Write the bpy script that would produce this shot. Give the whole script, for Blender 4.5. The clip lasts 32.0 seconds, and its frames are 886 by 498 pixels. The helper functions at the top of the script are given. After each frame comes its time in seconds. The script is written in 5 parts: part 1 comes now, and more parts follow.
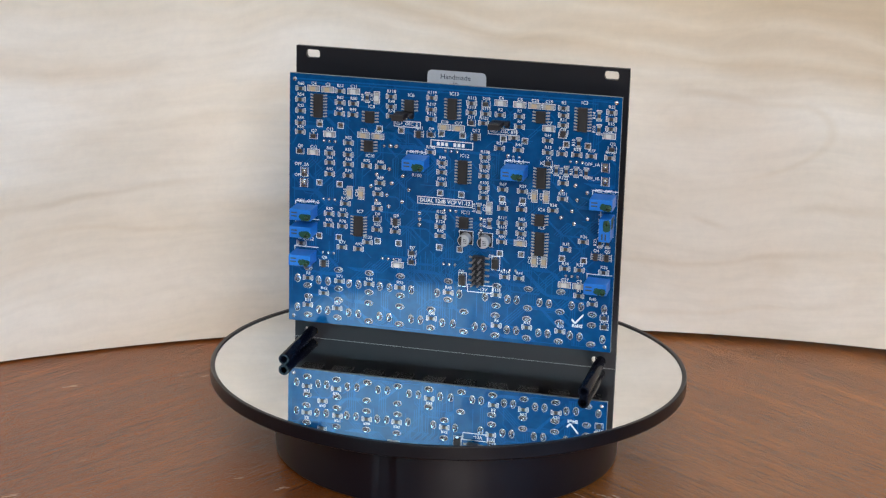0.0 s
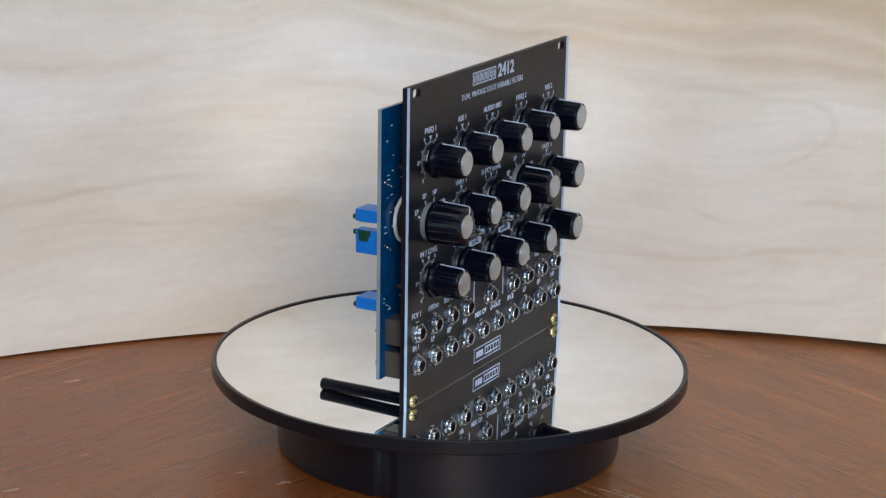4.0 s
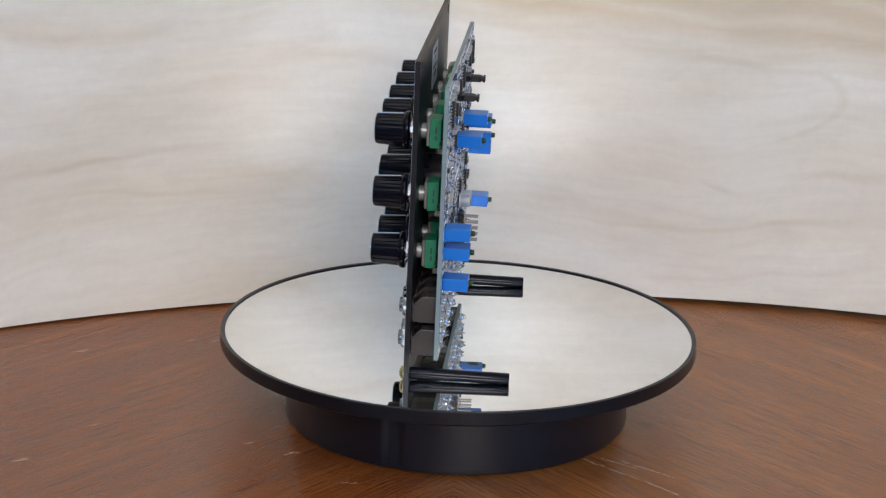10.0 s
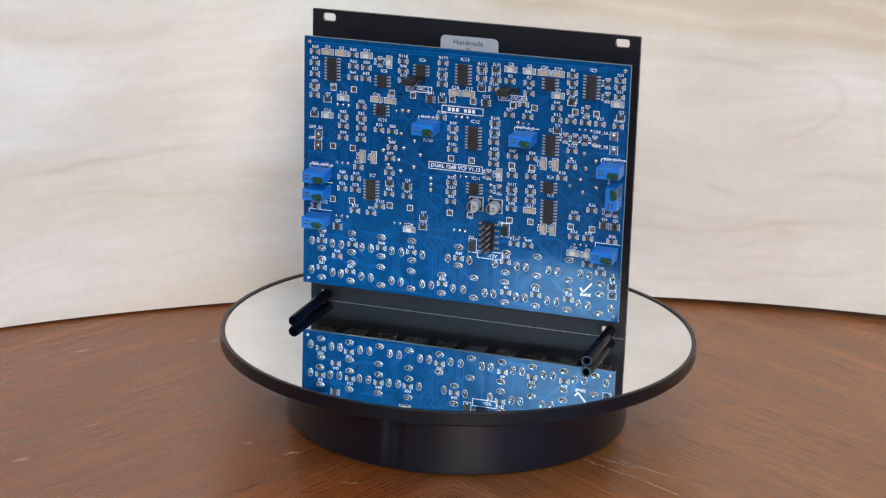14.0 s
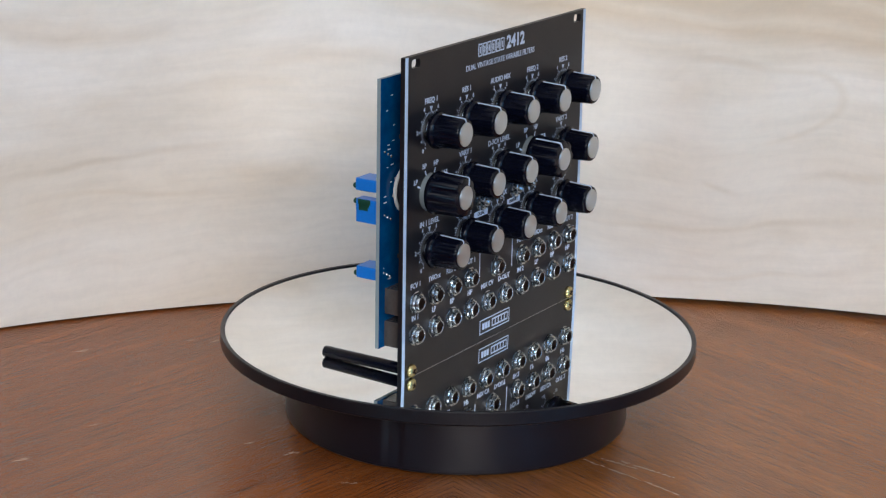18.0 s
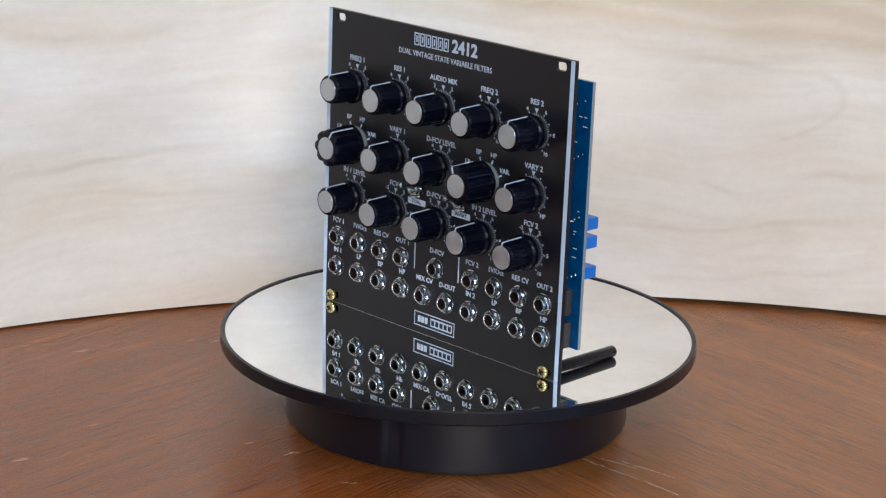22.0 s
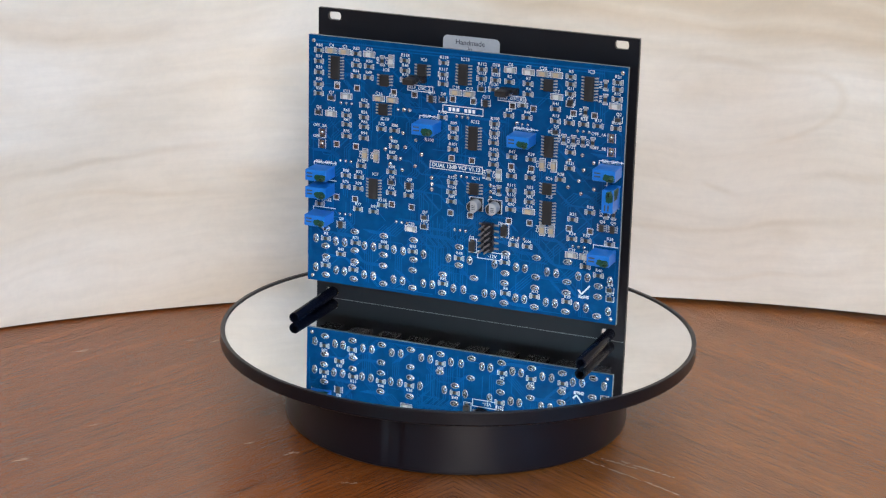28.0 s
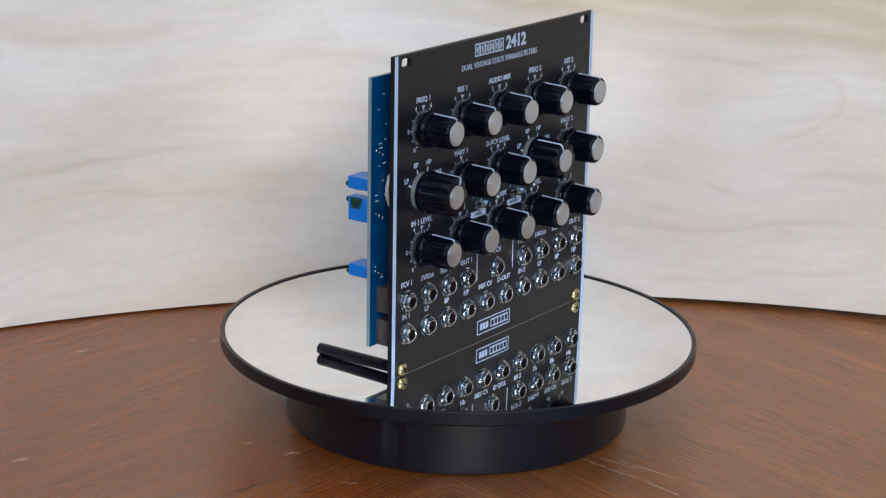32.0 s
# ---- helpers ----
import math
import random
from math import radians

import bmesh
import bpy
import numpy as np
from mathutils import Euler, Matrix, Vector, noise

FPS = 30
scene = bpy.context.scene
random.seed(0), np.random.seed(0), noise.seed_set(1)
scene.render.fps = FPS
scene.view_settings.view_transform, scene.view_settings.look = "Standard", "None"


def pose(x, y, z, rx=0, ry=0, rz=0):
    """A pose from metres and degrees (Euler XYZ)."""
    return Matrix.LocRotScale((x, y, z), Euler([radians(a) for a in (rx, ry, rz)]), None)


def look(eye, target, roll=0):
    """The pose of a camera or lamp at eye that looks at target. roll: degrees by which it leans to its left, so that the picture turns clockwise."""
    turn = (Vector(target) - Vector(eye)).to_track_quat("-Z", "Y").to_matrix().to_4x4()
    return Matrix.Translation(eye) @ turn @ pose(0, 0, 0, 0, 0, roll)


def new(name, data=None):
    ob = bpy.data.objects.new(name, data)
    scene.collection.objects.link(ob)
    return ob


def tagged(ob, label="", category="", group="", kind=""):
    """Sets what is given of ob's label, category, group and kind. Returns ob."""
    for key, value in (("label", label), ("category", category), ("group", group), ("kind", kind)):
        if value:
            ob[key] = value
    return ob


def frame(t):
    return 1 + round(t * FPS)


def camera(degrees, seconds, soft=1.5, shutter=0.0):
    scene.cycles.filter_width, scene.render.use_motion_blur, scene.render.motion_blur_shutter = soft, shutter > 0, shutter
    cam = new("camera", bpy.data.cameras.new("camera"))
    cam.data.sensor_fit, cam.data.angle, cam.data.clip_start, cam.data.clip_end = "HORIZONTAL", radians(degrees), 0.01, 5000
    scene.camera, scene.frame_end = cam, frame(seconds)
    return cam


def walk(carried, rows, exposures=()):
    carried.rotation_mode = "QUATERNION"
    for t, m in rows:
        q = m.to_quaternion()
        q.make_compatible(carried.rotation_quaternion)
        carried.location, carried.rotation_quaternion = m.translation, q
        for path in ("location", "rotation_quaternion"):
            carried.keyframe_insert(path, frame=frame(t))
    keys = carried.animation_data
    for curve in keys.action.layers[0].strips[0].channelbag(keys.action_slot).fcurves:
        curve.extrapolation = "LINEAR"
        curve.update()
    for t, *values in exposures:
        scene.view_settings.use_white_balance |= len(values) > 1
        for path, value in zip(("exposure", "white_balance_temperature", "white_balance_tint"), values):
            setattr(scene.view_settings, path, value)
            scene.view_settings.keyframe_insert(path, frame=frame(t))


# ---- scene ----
cam = camera(23.944, 32.0, soft=1.25)


def aim(pitch, yaw, roll):
    """The camera's pose: it stands on a tripod, and only its head turns."""
    eye = Vector((0.0, -0.8364, 0.2829))
    p, y = radians(pitch), radians(yaw)
    way = Vector((-math.sin(y) * math.cos(p), math.cos(y) * math.cos(p), -math.sin(p)))
    return look(eye, eye + way, roll)


FIRST, LATER = aim(15.602, 0.259, 1.646), aim(16.548, 0.514, 1.711)
# the camera's own metering follows how much of the pale backdrop the module covers
METERING = [(0.0, -0.04, 6950, 10), (1.0, -0.06, 6900, 10), (2.0, -0.13, 6650, 10), (3.0, -0.23, 6500, 10), (4.5, -0.15, 6600, 10), (6.0, -0.08, 6700, 10),
            (7.0, -0.05, 6650, 10), (8.0, 0.06, 6600, 10), (9.0, -0.03, 6500, 10), (10.0, -0.21, 6500, 10), (11.0, -0.08, 6350, 10), (12.0, 0.0, 6300, 10),
            (13.0, 0.03, 6400, 10), (14.0, 0.08, 6650, 10), (15.5, 0.0, 6600, 10), (17.0, -0.15, 6500, 10), (18.0, -0.10, 6500, 10), (20.2, -0.09, 6550, 10),
            (21.0, -0.10, 6600, 10), (22.2, 0.05, 6550, 10), (23.0, -0.10, 6450, 10), (24.0, -0.24, 6300, 10), (25.0, -0.10, 6300, 10), (26.5, 0.0, 6500, 10),
            (28.0, 0.07, 6700, 10), (29.0, 0.0, 6700, 10), (30.0, -0.14, 6600, 10), (31.0, -0.15, 6450, 10), (32.0, -0.08, 6300, 10)]
walk(cam, [(0.0, FIRST), (3.5, FIRST), (5.5, LATER), (32.0, LATER)], METERING)

# ---- light: windows behind the camera, a ceiling lamp, a closed room round the table ----
world = bpy.data.worlds.new("sky")
scene.world = world
world.use_nodes = True
sky = world.node_tree.nodes.new("ShaderNodeTexSky")
sky.sky_type, sky.sun_disc = "NISHITA", False
sky.sun_elevation, sky.sun_rotation = radians(35), radians(120)
world.node_tree.links.new(sky.outputs[0], world.node_tree.nodes["Background"].inputs[0])
world.node_tree.nodes["Background"].inputs[1].default_value = 0.1


def window_lamp(name, where, turn, width, height, watts, colour):
    lamp = bpy.data.lights.new(name, "AREA")
    lamp.shape, lamp.size, lamp.size_y, lamp.energy, lamp.color = "RECTANGLE", width, height, watts, colour
    ob = new(name, lamp)
    ob.matrix_world = Matrix.Translation(where) @ pose(0, 0, 0, *turn)
    return ob


# clear sky over a net curtain in the middle window, blue sky in the wide one to its right and a narrow pane to its left
SILL, CURTAIN_TOP, LINTEL = 0.55, 0.97, 1.36
window_lamp("curtained_window_light", (0.25, -2.23, 0.76), (90, 0, 0), 1.17, 0.40, 9.5, (0.84, 0.86, 1.0))
window_lamp("window_light", (0.32, -2.23, 1.145), (90, 0, 0), 0.9, 0.35, 26.0, (1.0, 0.955, 0.92))
window_lamp("window_light", (2.62, -2.23, 0.77), (90, 0, 0), 3.3, 0.24, 15.0, (0.22, 0.56, 1.0))
window_lamp("window_light", (3.2, -2.23, 1.12), (90, 0, 0), 2.1, 0.40, 15.0, (0.14, 0.48, 1.0))
window_lamp("window_light", (-1.27, -2.23, 0.80), (90, 0, 0), 0.36, 0.40, 6.5, (0.40, 0.74, 1.0))
window_lamp("ceiling_light", (-0.3, -0.9, 1.735), (0, 0, 0), 0.8, 0.8, 5.5, (0.96, 0.95, 0.94))
scene.cycles.blur_glossy = 0.1


# ---- materials ----
def material(name, colour, rough=0.5, metal=0.0, spec=0.5):
    m = bpy.data.materials.new(name)
    m.use_nodes = True
    b = m.node_tree.nodes["Principled BSDF"]
    b.inputs["Base Color"].default_value = (*colour, 1)
    b.inputs["Roughness"].default_value = rough
    b.inputs["Metallic"].default_value = metal
    b.inputs["Specular IOR Level"].default_value = spec
    return m


def node(m, kind, **values):
    n = m.node_tree.nodes.new("ShaderNode" + kind)
    for key, value in values.items():
        n.inputs[key.replace("_", " ")].default_value = value
    return n


def link(m, a, b):
    m.node_tree.links.new(a, b)


def mapped(m, scale=(1, 1, 1), turn=(0, 0, 0), kind="Object"):
    co, mp = m.node_tree.nodes.new("ShaderNodeTexCoord"), m.node_tree.nodes.new("ShaderNodeMapping")
    mp.inputs["Scale"].default_value = scale
    mp.inputs["Rotation"].default_value = [radians(a) for a in turn]
    link(m, co.outputs[kind], mp.inputs["Vector"])
    return mp.outputs[0]


def ramp(m, fac, stops):
    r = m.node_tree.nodes.new("ShaderNodeValToRGB")
    while len(r.color_ramp.elements) < len(stops):
        r.color_ramp.elements.new(0.5)
    for e, (at, c) in zip(r.color_ramp.elements, stops):
        e.position, e.color = at, (c, c, c, 1) if isinstance(c, (int, float)) else (*c, 1)
    link(m, fac, r.inputs[0])
    return r.outputs[0]


def mixed(m, a, b, fac, how="MIX"):
    n = m.node_tree.nodes.new("ShaderNodeMix")
    n.data_type, n.blend_type = "RGBA", how
    for value, i in ((fac, 0), (a, 6), (b, 7)):
        if isinstance(value, (int, float)):
            n.inputs[i].default_value = value
        elif isinstance(value, tuple):
            n.inputs[i].default_value = (*value, 1)
        else:
            link(m, value, n.inputs[i])
    return n.outputs[2]


def bsdf(m):
    return m.node_tree.nodes["Principled BSDF"]


def bumped(m, height, strength, distance):
    b = node(m, "Bump", Strength=strength, Distance=distance)
    link(m, height, b.inputs["Height"])
    link(m, b.outputs[0], bsdf(m).inputs["Normal"])


def worn(name, colour, rough, metal=0.0, spec=0.5, scale=400, amount=0.12, bump=0.0, distance=0.0001):
    """A material with two scales of variation in colour and gloss."""
    m = material(name, colour, rough, metal, spec)
    v = mapped(m)
    fine, broad = node(m, "TexNoise", Scale=scale, Detail=4), node(m, "TexNoise", Scale=scale / 14, Detail=3)
    for n in (fine, broad):
        link(m, v, n.inputs["Vector"])
    both = mixed(m, fine.outputs[0], broad.outputs[0], 0.5)
    link(m, ramp(m, both, [(0.3, tuple(c * (1 - amount) for c in colour)), (0.7, tuple(min(1, c * (1 + amount)) for c in colour))]),
         bsdf(m).inputs["Base Color"])
    link(m, ramp(m, both, [(0.3, max(0.02, rough * (1 - amount))), (0.7, min(1, rough * (1 + amount)))]), bsdf(m).inputs["Roughness"])
    if bump:
        bumped(m, fine.outputs[0], bump, distance)
    return m


def table_wood():
    """Dark red-brown open-grained veneer, laid in two leaves whose grain meets in a chevron."""
    m = material("table_wood", (0.1, 0.03, 0.012), 0.32, 0.0, 0.68)
    co = m.node_tree.nodes.new("ShaderNodeTexCoord")
    sep, com = m.node_tree.nodes.new("ShaderNodeSeparateXYZ"), m.node_tree.nodes.new("ShaderNodeCombineXYZ")
    link(m, co.outputs["Object"], sep.inputs[0])
    off = m.node_tree.nodes.new("ShaderNodeMath")
    off.operation = "ABSOLUTE"
    link(m, sep.outputs[0], off.inputs[0])
    link(m, off.outputs[0], com.inputs[0])
    link(m, sep.outputs[1], com.inputs[1])
    mp = m.node_tree.nodes.new("ShaderNodeMapping")
    mp.inputs["Rotation"].default_value = (0, 0, radians(50))
    link(m, com.outputs[0], mp.inputs["Vector"])

    def streak(sx, sy, detail):
        s = m.node_tree.nodes.new("ShaderNodeMapping")
        s.inputs["Scale"].default_value = (sx, sy, 1)
        link(m, mp.outputs[0], s.inputs["Vector"])
        n = node(m, "TexNoise", Scale=1.0, Detail=detail, Roughness=0.6)
        link(m, s.outputs[0], n.inputs["Vector"])
        return n.outputs[0]

    broad, grain, pore = streak(3, 40, 4), streak(11, 420, 5), streak(45, 1150, 3)
    tone = ramp(m, mixed(m, broad, grain, 0.5), [(0.34, (0.145, 0.046, 0.010)), (0.5, (0.20, 0.068, 0.0165)), (0.66, (0.265, 0.098, 0.028))])
    # sheen painted into the colour: right half paler and cooler, left half warmer
    sheen_side = m.node_tree.nodes.new("ShaderNodeMath")
    sheen_side.operation = "MULTIPLY_ADD"
    link(m, sep.outputs[0], sheen_side.inputs[0])
    sheen_side.inputs[1].default_value, sheen_side.inputs[2].default_value = 30.0, 0.5
    tone = mixed(m, tone, ramp(m, sheen_side.outputs[0], [(0.0, (1.12, 0.93, 0.80)), (1.0, (1.42, 1.46, 1.55))]), 1.0, "MULTIPLY")
    pores = ramp(m, pore, [(0.38, 0.05), (0.45, 1.0)])
    link(m, mixed(m, tone, pores, 0.42, "MULTIPLY"), bsdf(m).inputs["Base Color"])
    link(m, ramp(m, grain, [(0.3, 0.13), (0.7, 0.22)]), bsdf(m).inputs["Roughness"])
    bumped(m, mixed(m, pore, grain, 0.35), 0.9, 0.0006)
    return m


def plywood():
    """Pale birch veneer with faint tan figure running along the sheet."""
    m = material("pale_plywood", (0.6, 0.5, 0.38), 0.6, 0.0, 0.12)
    v = mapped(m, (1, 1, 1))
    warp = node(m, "TexNoise", Scale=5.0, Detail=3)
    link(m, v, warp.inputs["Vector"])
    bent = m.node_tree.nodes.new("ShaderNodeVectorMath")
    bent.operation = "MULTIPLY_ADD"
    link(m, warp.outputs["Color"], bent.inputs[0])
    bent.inputs[1].default_value = (0.05, 0.05, 0.06)
    link(m, v, bent.inputs[2])

    def layer(scale, detail, size):
        s = m.node_tree.nodes.new("ShaderNodeMapping")
        s.inputs["Scale"].default_value = scale
        link(m, bent.outputs[0], s.inputs["Vector"])
        n = node(m, "TexNoise", Scale=size, Detail=detail, Roughness=0.55)
        link(m, s.outputs[0], n.inputs["Vector"])
        return n.outputs[0]

    figure, fibre, cloud = layer((5, 5, 34), 4, 1.0), layer((30, 30, 300), 4, 1.0), layer((1, 1, 2.2), 4, 9.0)
    tone = ramp(m, figure, [(0.30, (0.80, 0.735, 0.645)), (0.5, (0.83, 0.785, 0.72)), (0.7, (0.845, 0.81, 0.755))])
    rings = layer((2.6, 2.6, 11), 2, 1.0)
    saw = m.node_tree.nodes.new("ShaderNodeMath")
    saw.operation = "MULTIPLY"
    saw.inputs[1].default_value = 9.0
    link(m, rings, saw.inputs[0])
    part_of = m.node_tree.nodes.new("ShaderNodeMath")
    part_of.operation = "FRACT"
    link(m, saw.outputs[0], part_of.inputs[0])
    tone = mixed(m, tone, ramp(m, part_of.outputs[0], [(0.0, (0.955, 0.93, 0.895)), (0.06, (0.90, 0.865, 0.81)), (0.16, (1, 1, 1)), (0.8, (1, 1, 1)), (1.0, (0.955, 0.93, 0.895))]), 0.15, "MULTIPLY")
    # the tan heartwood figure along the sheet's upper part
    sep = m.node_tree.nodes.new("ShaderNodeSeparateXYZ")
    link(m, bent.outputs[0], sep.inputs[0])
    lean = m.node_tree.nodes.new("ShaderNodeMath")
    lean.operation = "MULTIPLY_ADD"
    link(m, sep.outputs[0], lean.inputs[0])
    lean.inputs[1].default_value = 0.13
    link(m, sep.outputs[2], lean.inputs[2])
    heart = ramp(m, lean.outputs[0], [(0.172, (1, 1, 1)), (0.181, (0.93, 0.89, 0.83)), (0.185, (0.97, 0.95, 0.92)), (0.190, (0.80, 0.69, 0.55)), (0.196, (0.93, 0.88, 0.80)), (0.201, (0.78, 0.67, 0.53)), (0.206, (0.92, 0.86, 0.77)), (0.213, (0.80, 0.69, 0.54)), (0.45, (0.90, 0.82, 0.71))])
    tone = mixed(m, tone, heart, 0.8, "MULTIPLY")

    def calc(how, a, b, c=0.0):
        n = m.node_tree.nodes.new("ShaderNodeMath")
        n.operation = how
        for k, value in enumerate((a, b, c)):
            if isinstance(value, (int, float)):
                n.inputs[k].default_value = value
            else:
                link(m, value, n.inputs[k])
        return n.outputs[0]

    def fade(value, full, none):
        n = m.node_tree.nodes.new("ShaderNodeMapRange")
        n.interpolation_type = "SMOOTHSTEP"
        link(m, value, n.inputs[0])
        for k, v in enumerate((full, none, 1.0, 0.0)):
            n.inputs[k + 1].default_value = v
        return n.outputs[0]

    # single marks of the veneer: from and to (along, up), half breadth, colour
    across, upward = calc("SUBTRACT", sep.outputs[0], 0.025), calc("SUBTRACT", sep.outputs[2], 0.030)
    for x0, z0, x1, z1, broad, colour in (
            (-0.215, 0.076, -0.100, 0.083, 0.0022, (0.84, 0.80, 0.75)), (-0.26, 0.060, -0.08, 0.064, 0.018, (0.95, 0.90, 0.83)),
            (-0.195, 0.065, -0.114, 0.056, 0.0018, (0.90, 0.86, 0.81)), (-0.24, 0.152, -0.130, 0.139, 0.008, (0.90, 0.83, 0.75)),
            (0.105, 0.112, 0.155, 0.114, 0.009, (0.89, 0.83, 0.76)), (0.11, 0.128, 0.150, 0.122, 0.0025, (0.86, 0.80, 0.73)),
            (0.051, 0.042, 0.215, 0.051, 0.0020, (0.90, 0.86, 0.81)),
            (0.075, 0.015, 0.195, 0.024, 0.0020, (0.91, 0.87, 0.82)), (-0.115, 0.066, -0.060, 0.063, 0.009, (0.87, 0.79, 0.69)),
            (0.03, 0.068, 0.130, 0.073, 0.016, (0.95, 0.90, 0.83)), (-0.10, 0.122, -0.02, 0.126, 0.004, (0.92, 0.87, 0.81)),
            (0.16, 0.066, 0.215, 0.071, 0.0030, (0.90, 0.86, 0.80)), (0.125, 0.070, 0.141, 0.063, 0.0018, (0.86, 0.82, 0.76))):
        k = (z1 - z0) / (x1 - x0)
        off = calc("ABSOLUTE", calc("ADD", calc("MULTIPLY_ADD", across, -k, k * x0 - z0), upward), 0.0)
        along = calc("ABSOLUTE", calc("SUBTRACT", across, (x0 + x1) / 2), 0.0)
        half = abs(x1 - x0) / 2
        tone = mixed(m, tone, mixed(m, (1, 1, 1), colour, calc("MULTIPLY", fade(off, 0.0, broad * 1.3), fade(along, half * 0.3, half * 1.2))), 0.5, "MULTIPLY")
    # the pointed end of a growth ring
    ring = calc("POWER", calc("MULTIPLY_ADD", across, 30.0, -30.0 * 0.148), 2.0)
    ring = calc("ADD", ring, calc("POWER", calc("MULTIPLY_ADD", upward, 55.0, -55.0 * 0.103), 2.0))
    ring = calc("ABSOLUTE", calc("SUBTRACT", calc("POWER", ring, 0.5), 1.0), 0.0)
    tone = mixed(m, tone, mixed(m, (1, 1, 1), (0.90, 0.86, 0.80), calc("MULTIPLY", fade(ring, 0.0, 0.12), fade(across, 0.165, 0.135))), 0.45, "MULTIPLY")
    tone = mixed(m, tone, ramp(m, fibre, [(0.35, 0.90), (0.6, 1.0)]), 0.45, "MULTIPLY")
    tone = mixed(m, tone, ramp(m, cloud, [(0.38, (0.88, 0.855, 0.82)), (0.62, (1, 1, 1))]), 0.9, "MULTIPLY")
    mottle = node(m, "TexNoise", Scale=260.0, Detail=5, Roughness=0.7)
    link(m, bent.outputs[0], mottle.inputs["Vector"])
    tone = mixed(m, tone, ramp(m, mottle.outputs[0], [(0.35, (0.93, 0.92, 0.90)), (0.6, (1, 0.985, 0.955))]), 0.5, "MULTIPLY")
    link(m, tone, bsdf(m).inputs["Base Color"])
    link(m, ramp(m, figure, [(0.3, 0.5), (0.7, 0.65)]), bsdf(m).inputs["Roughness"])
    bumped(m, fibre, 0.12, 0.0004)
    return m


def turned_aluminium():
    """Face-turned aluminium: fine concentric grooves that draw the light out into wedges."""
    m = material("turned_aluminium", (0.52, 0.57, 0.61), 0.27, 1.0)
    way = m.node_tree.nodes.new("ShaderNodeTangent")
    way.direction_type, way.axis = "RADIAL", "Z"
    bsdf(m).inputs["Anisotropic"].default_value, bsdf(m).inputs["Anisotropic Rotation"].default_value = 0.85, 0.25
    link(m, way.outputs[0], bsdf(m).inputs["Tangent"])
    n = node(m, "TexNoise", Scale=1400.0, Detail=2)
    link(m, mapped(m), n.inputs["Vector"])
    link(m, ramp(m, n.outputs[0], [(0.3, 0.29), (0.7, 0.33)]), bsdf(m).inputs["Roughness"])
    return m


def board_blue():
    m = material("blue_solder_mask", (0.0006, 0.045, 0.15), 0.11, 0.0, 0.24)
    bsdf(m).inputs["IOR"].default_value = 1.45
    v = mapped(m)
    n = node(m, "TexNoise", Scale=220.0, Detail=3)
    link(m, v, n.inputs["Vector"])
    link(m, ramp(m, n.outputs[0], [(0.3, (0.0001, 0.043, 0.145)), (0.7, (0.0002, 0.062, 0.196))]), bsdf(m).inputs["Base Color"])
    wavy = node(m, "TexNoise", Scale=170.0, Detail=3)
    link(m, v, wavy.inputs["Vector"])
    bumped(m, mixed(m, wavy.outputs[0], n.outputs[0], 0.25), 0.32, 0.0004)
    return m


TABLE, PLY, TURNED, BOARD = table_wood(), plywood(), turned_aluminium(), board_blue()
EDGE_PLY = worn("plywood_edge", (0.42, 0.30, 0.19), 0.7, scale=900)
WALL = worn("wall_paint", (0.62, 0.58, 0.53), 0.8, scale=60, amount=0.04)
CEILING = worn("ceiling_paint", (0.78, 0.77, 0.74), 0.85, scale=60, amount=0.03)
FLOORING = worn("floor_boards", (0.22, 0.14, 0.08), 0.5, scale=40, amount=0.2)
MIRROR = material("mirror", (0.93, 0.945, 0.94), 0.0, 1.0)
BLACK_PLASTIC = worn("black_plastic", (0.008, 0.008, 0.012), 0.28, spec=0.4, scale=300, amount=0.05)
HOUSING = material("satin_housing", (0.006, 0.0062, 0.011), 0.28, 0.0, 0.5)
RIM_PLASTIC = worn("rim_plastic", (0.005, 0.005, 0.008), 0.32, spec=0.32, scale=600, amount=0.15)
PANEL = worn("black_anodised", (0.0035, 0.0035, 0.0065), 0.42, 0.0, 0.42, scale=900, amount=0.1)
PRINT = worn("white_print", (0.46, 0.55, 0.69), 0.5, scale=2000, amount=0.04)
STRIP = worn("bare_edge_strip", (0.44, 0.57, 0.75), 0.45, scale=900, amount=0.05)
KNOB = worn("glossy_black", (0.0020, 0.0028, 0.008), 0.16, 0.0, 0.19, scale=300, amount=0.04)
NICKEL = worn("nickel", (0.36, 0.39, 0.42), 0.24, 1.0, scale=2500, amount=0.15)
STEEL = worn("tinned_steel", (0.58, 0.58, 0.57), 0.32, 1.0, scale=2500, amount=0.15)
CAN = worn("can_aluminium", (0.50, 0.52, 0.55), 0.42, 0.5, scale=1500, amount=0.08)
CASE = worn("dull_case_metal", (0.30, 0.31, 0.31), 0.38, 0.7, scale=1500, amount=0.2)
OLD_BRASS = worn("lacquered_screw", (0.006, 0.05, 0.022), 0.45, 0.0, scale=2500, amount=0.3)
BRASS = worn("yellow_zinc", (0.50, 0.41, 0.20), 0.24, 1.0, scale=2500, amount=0.15)
DARK_HOLE = material("dark_socket", (0.014, 0.008, 0.006), 0.7, 0.0, 0.1)
SOLDER = worn("solder", (0.52, 0.54, 0.57), 0.16, 0.95, scale=3000, amount=0.25)
TERMINAL = worn("tinned_terminal", (0.38, 0.40, 0.41), 0.42, 0.45, scale=2500, amount=0.2)
SILK = worn("silkscreen", (0.70, 0.75, 0.79), 0.55, scale=2500, amount=0.05)
TRACE = worn("masked_copper", (0.0006, 0.086, 0.28), 0.14, 0.0, 0.35, scale=600, amount=0.12)
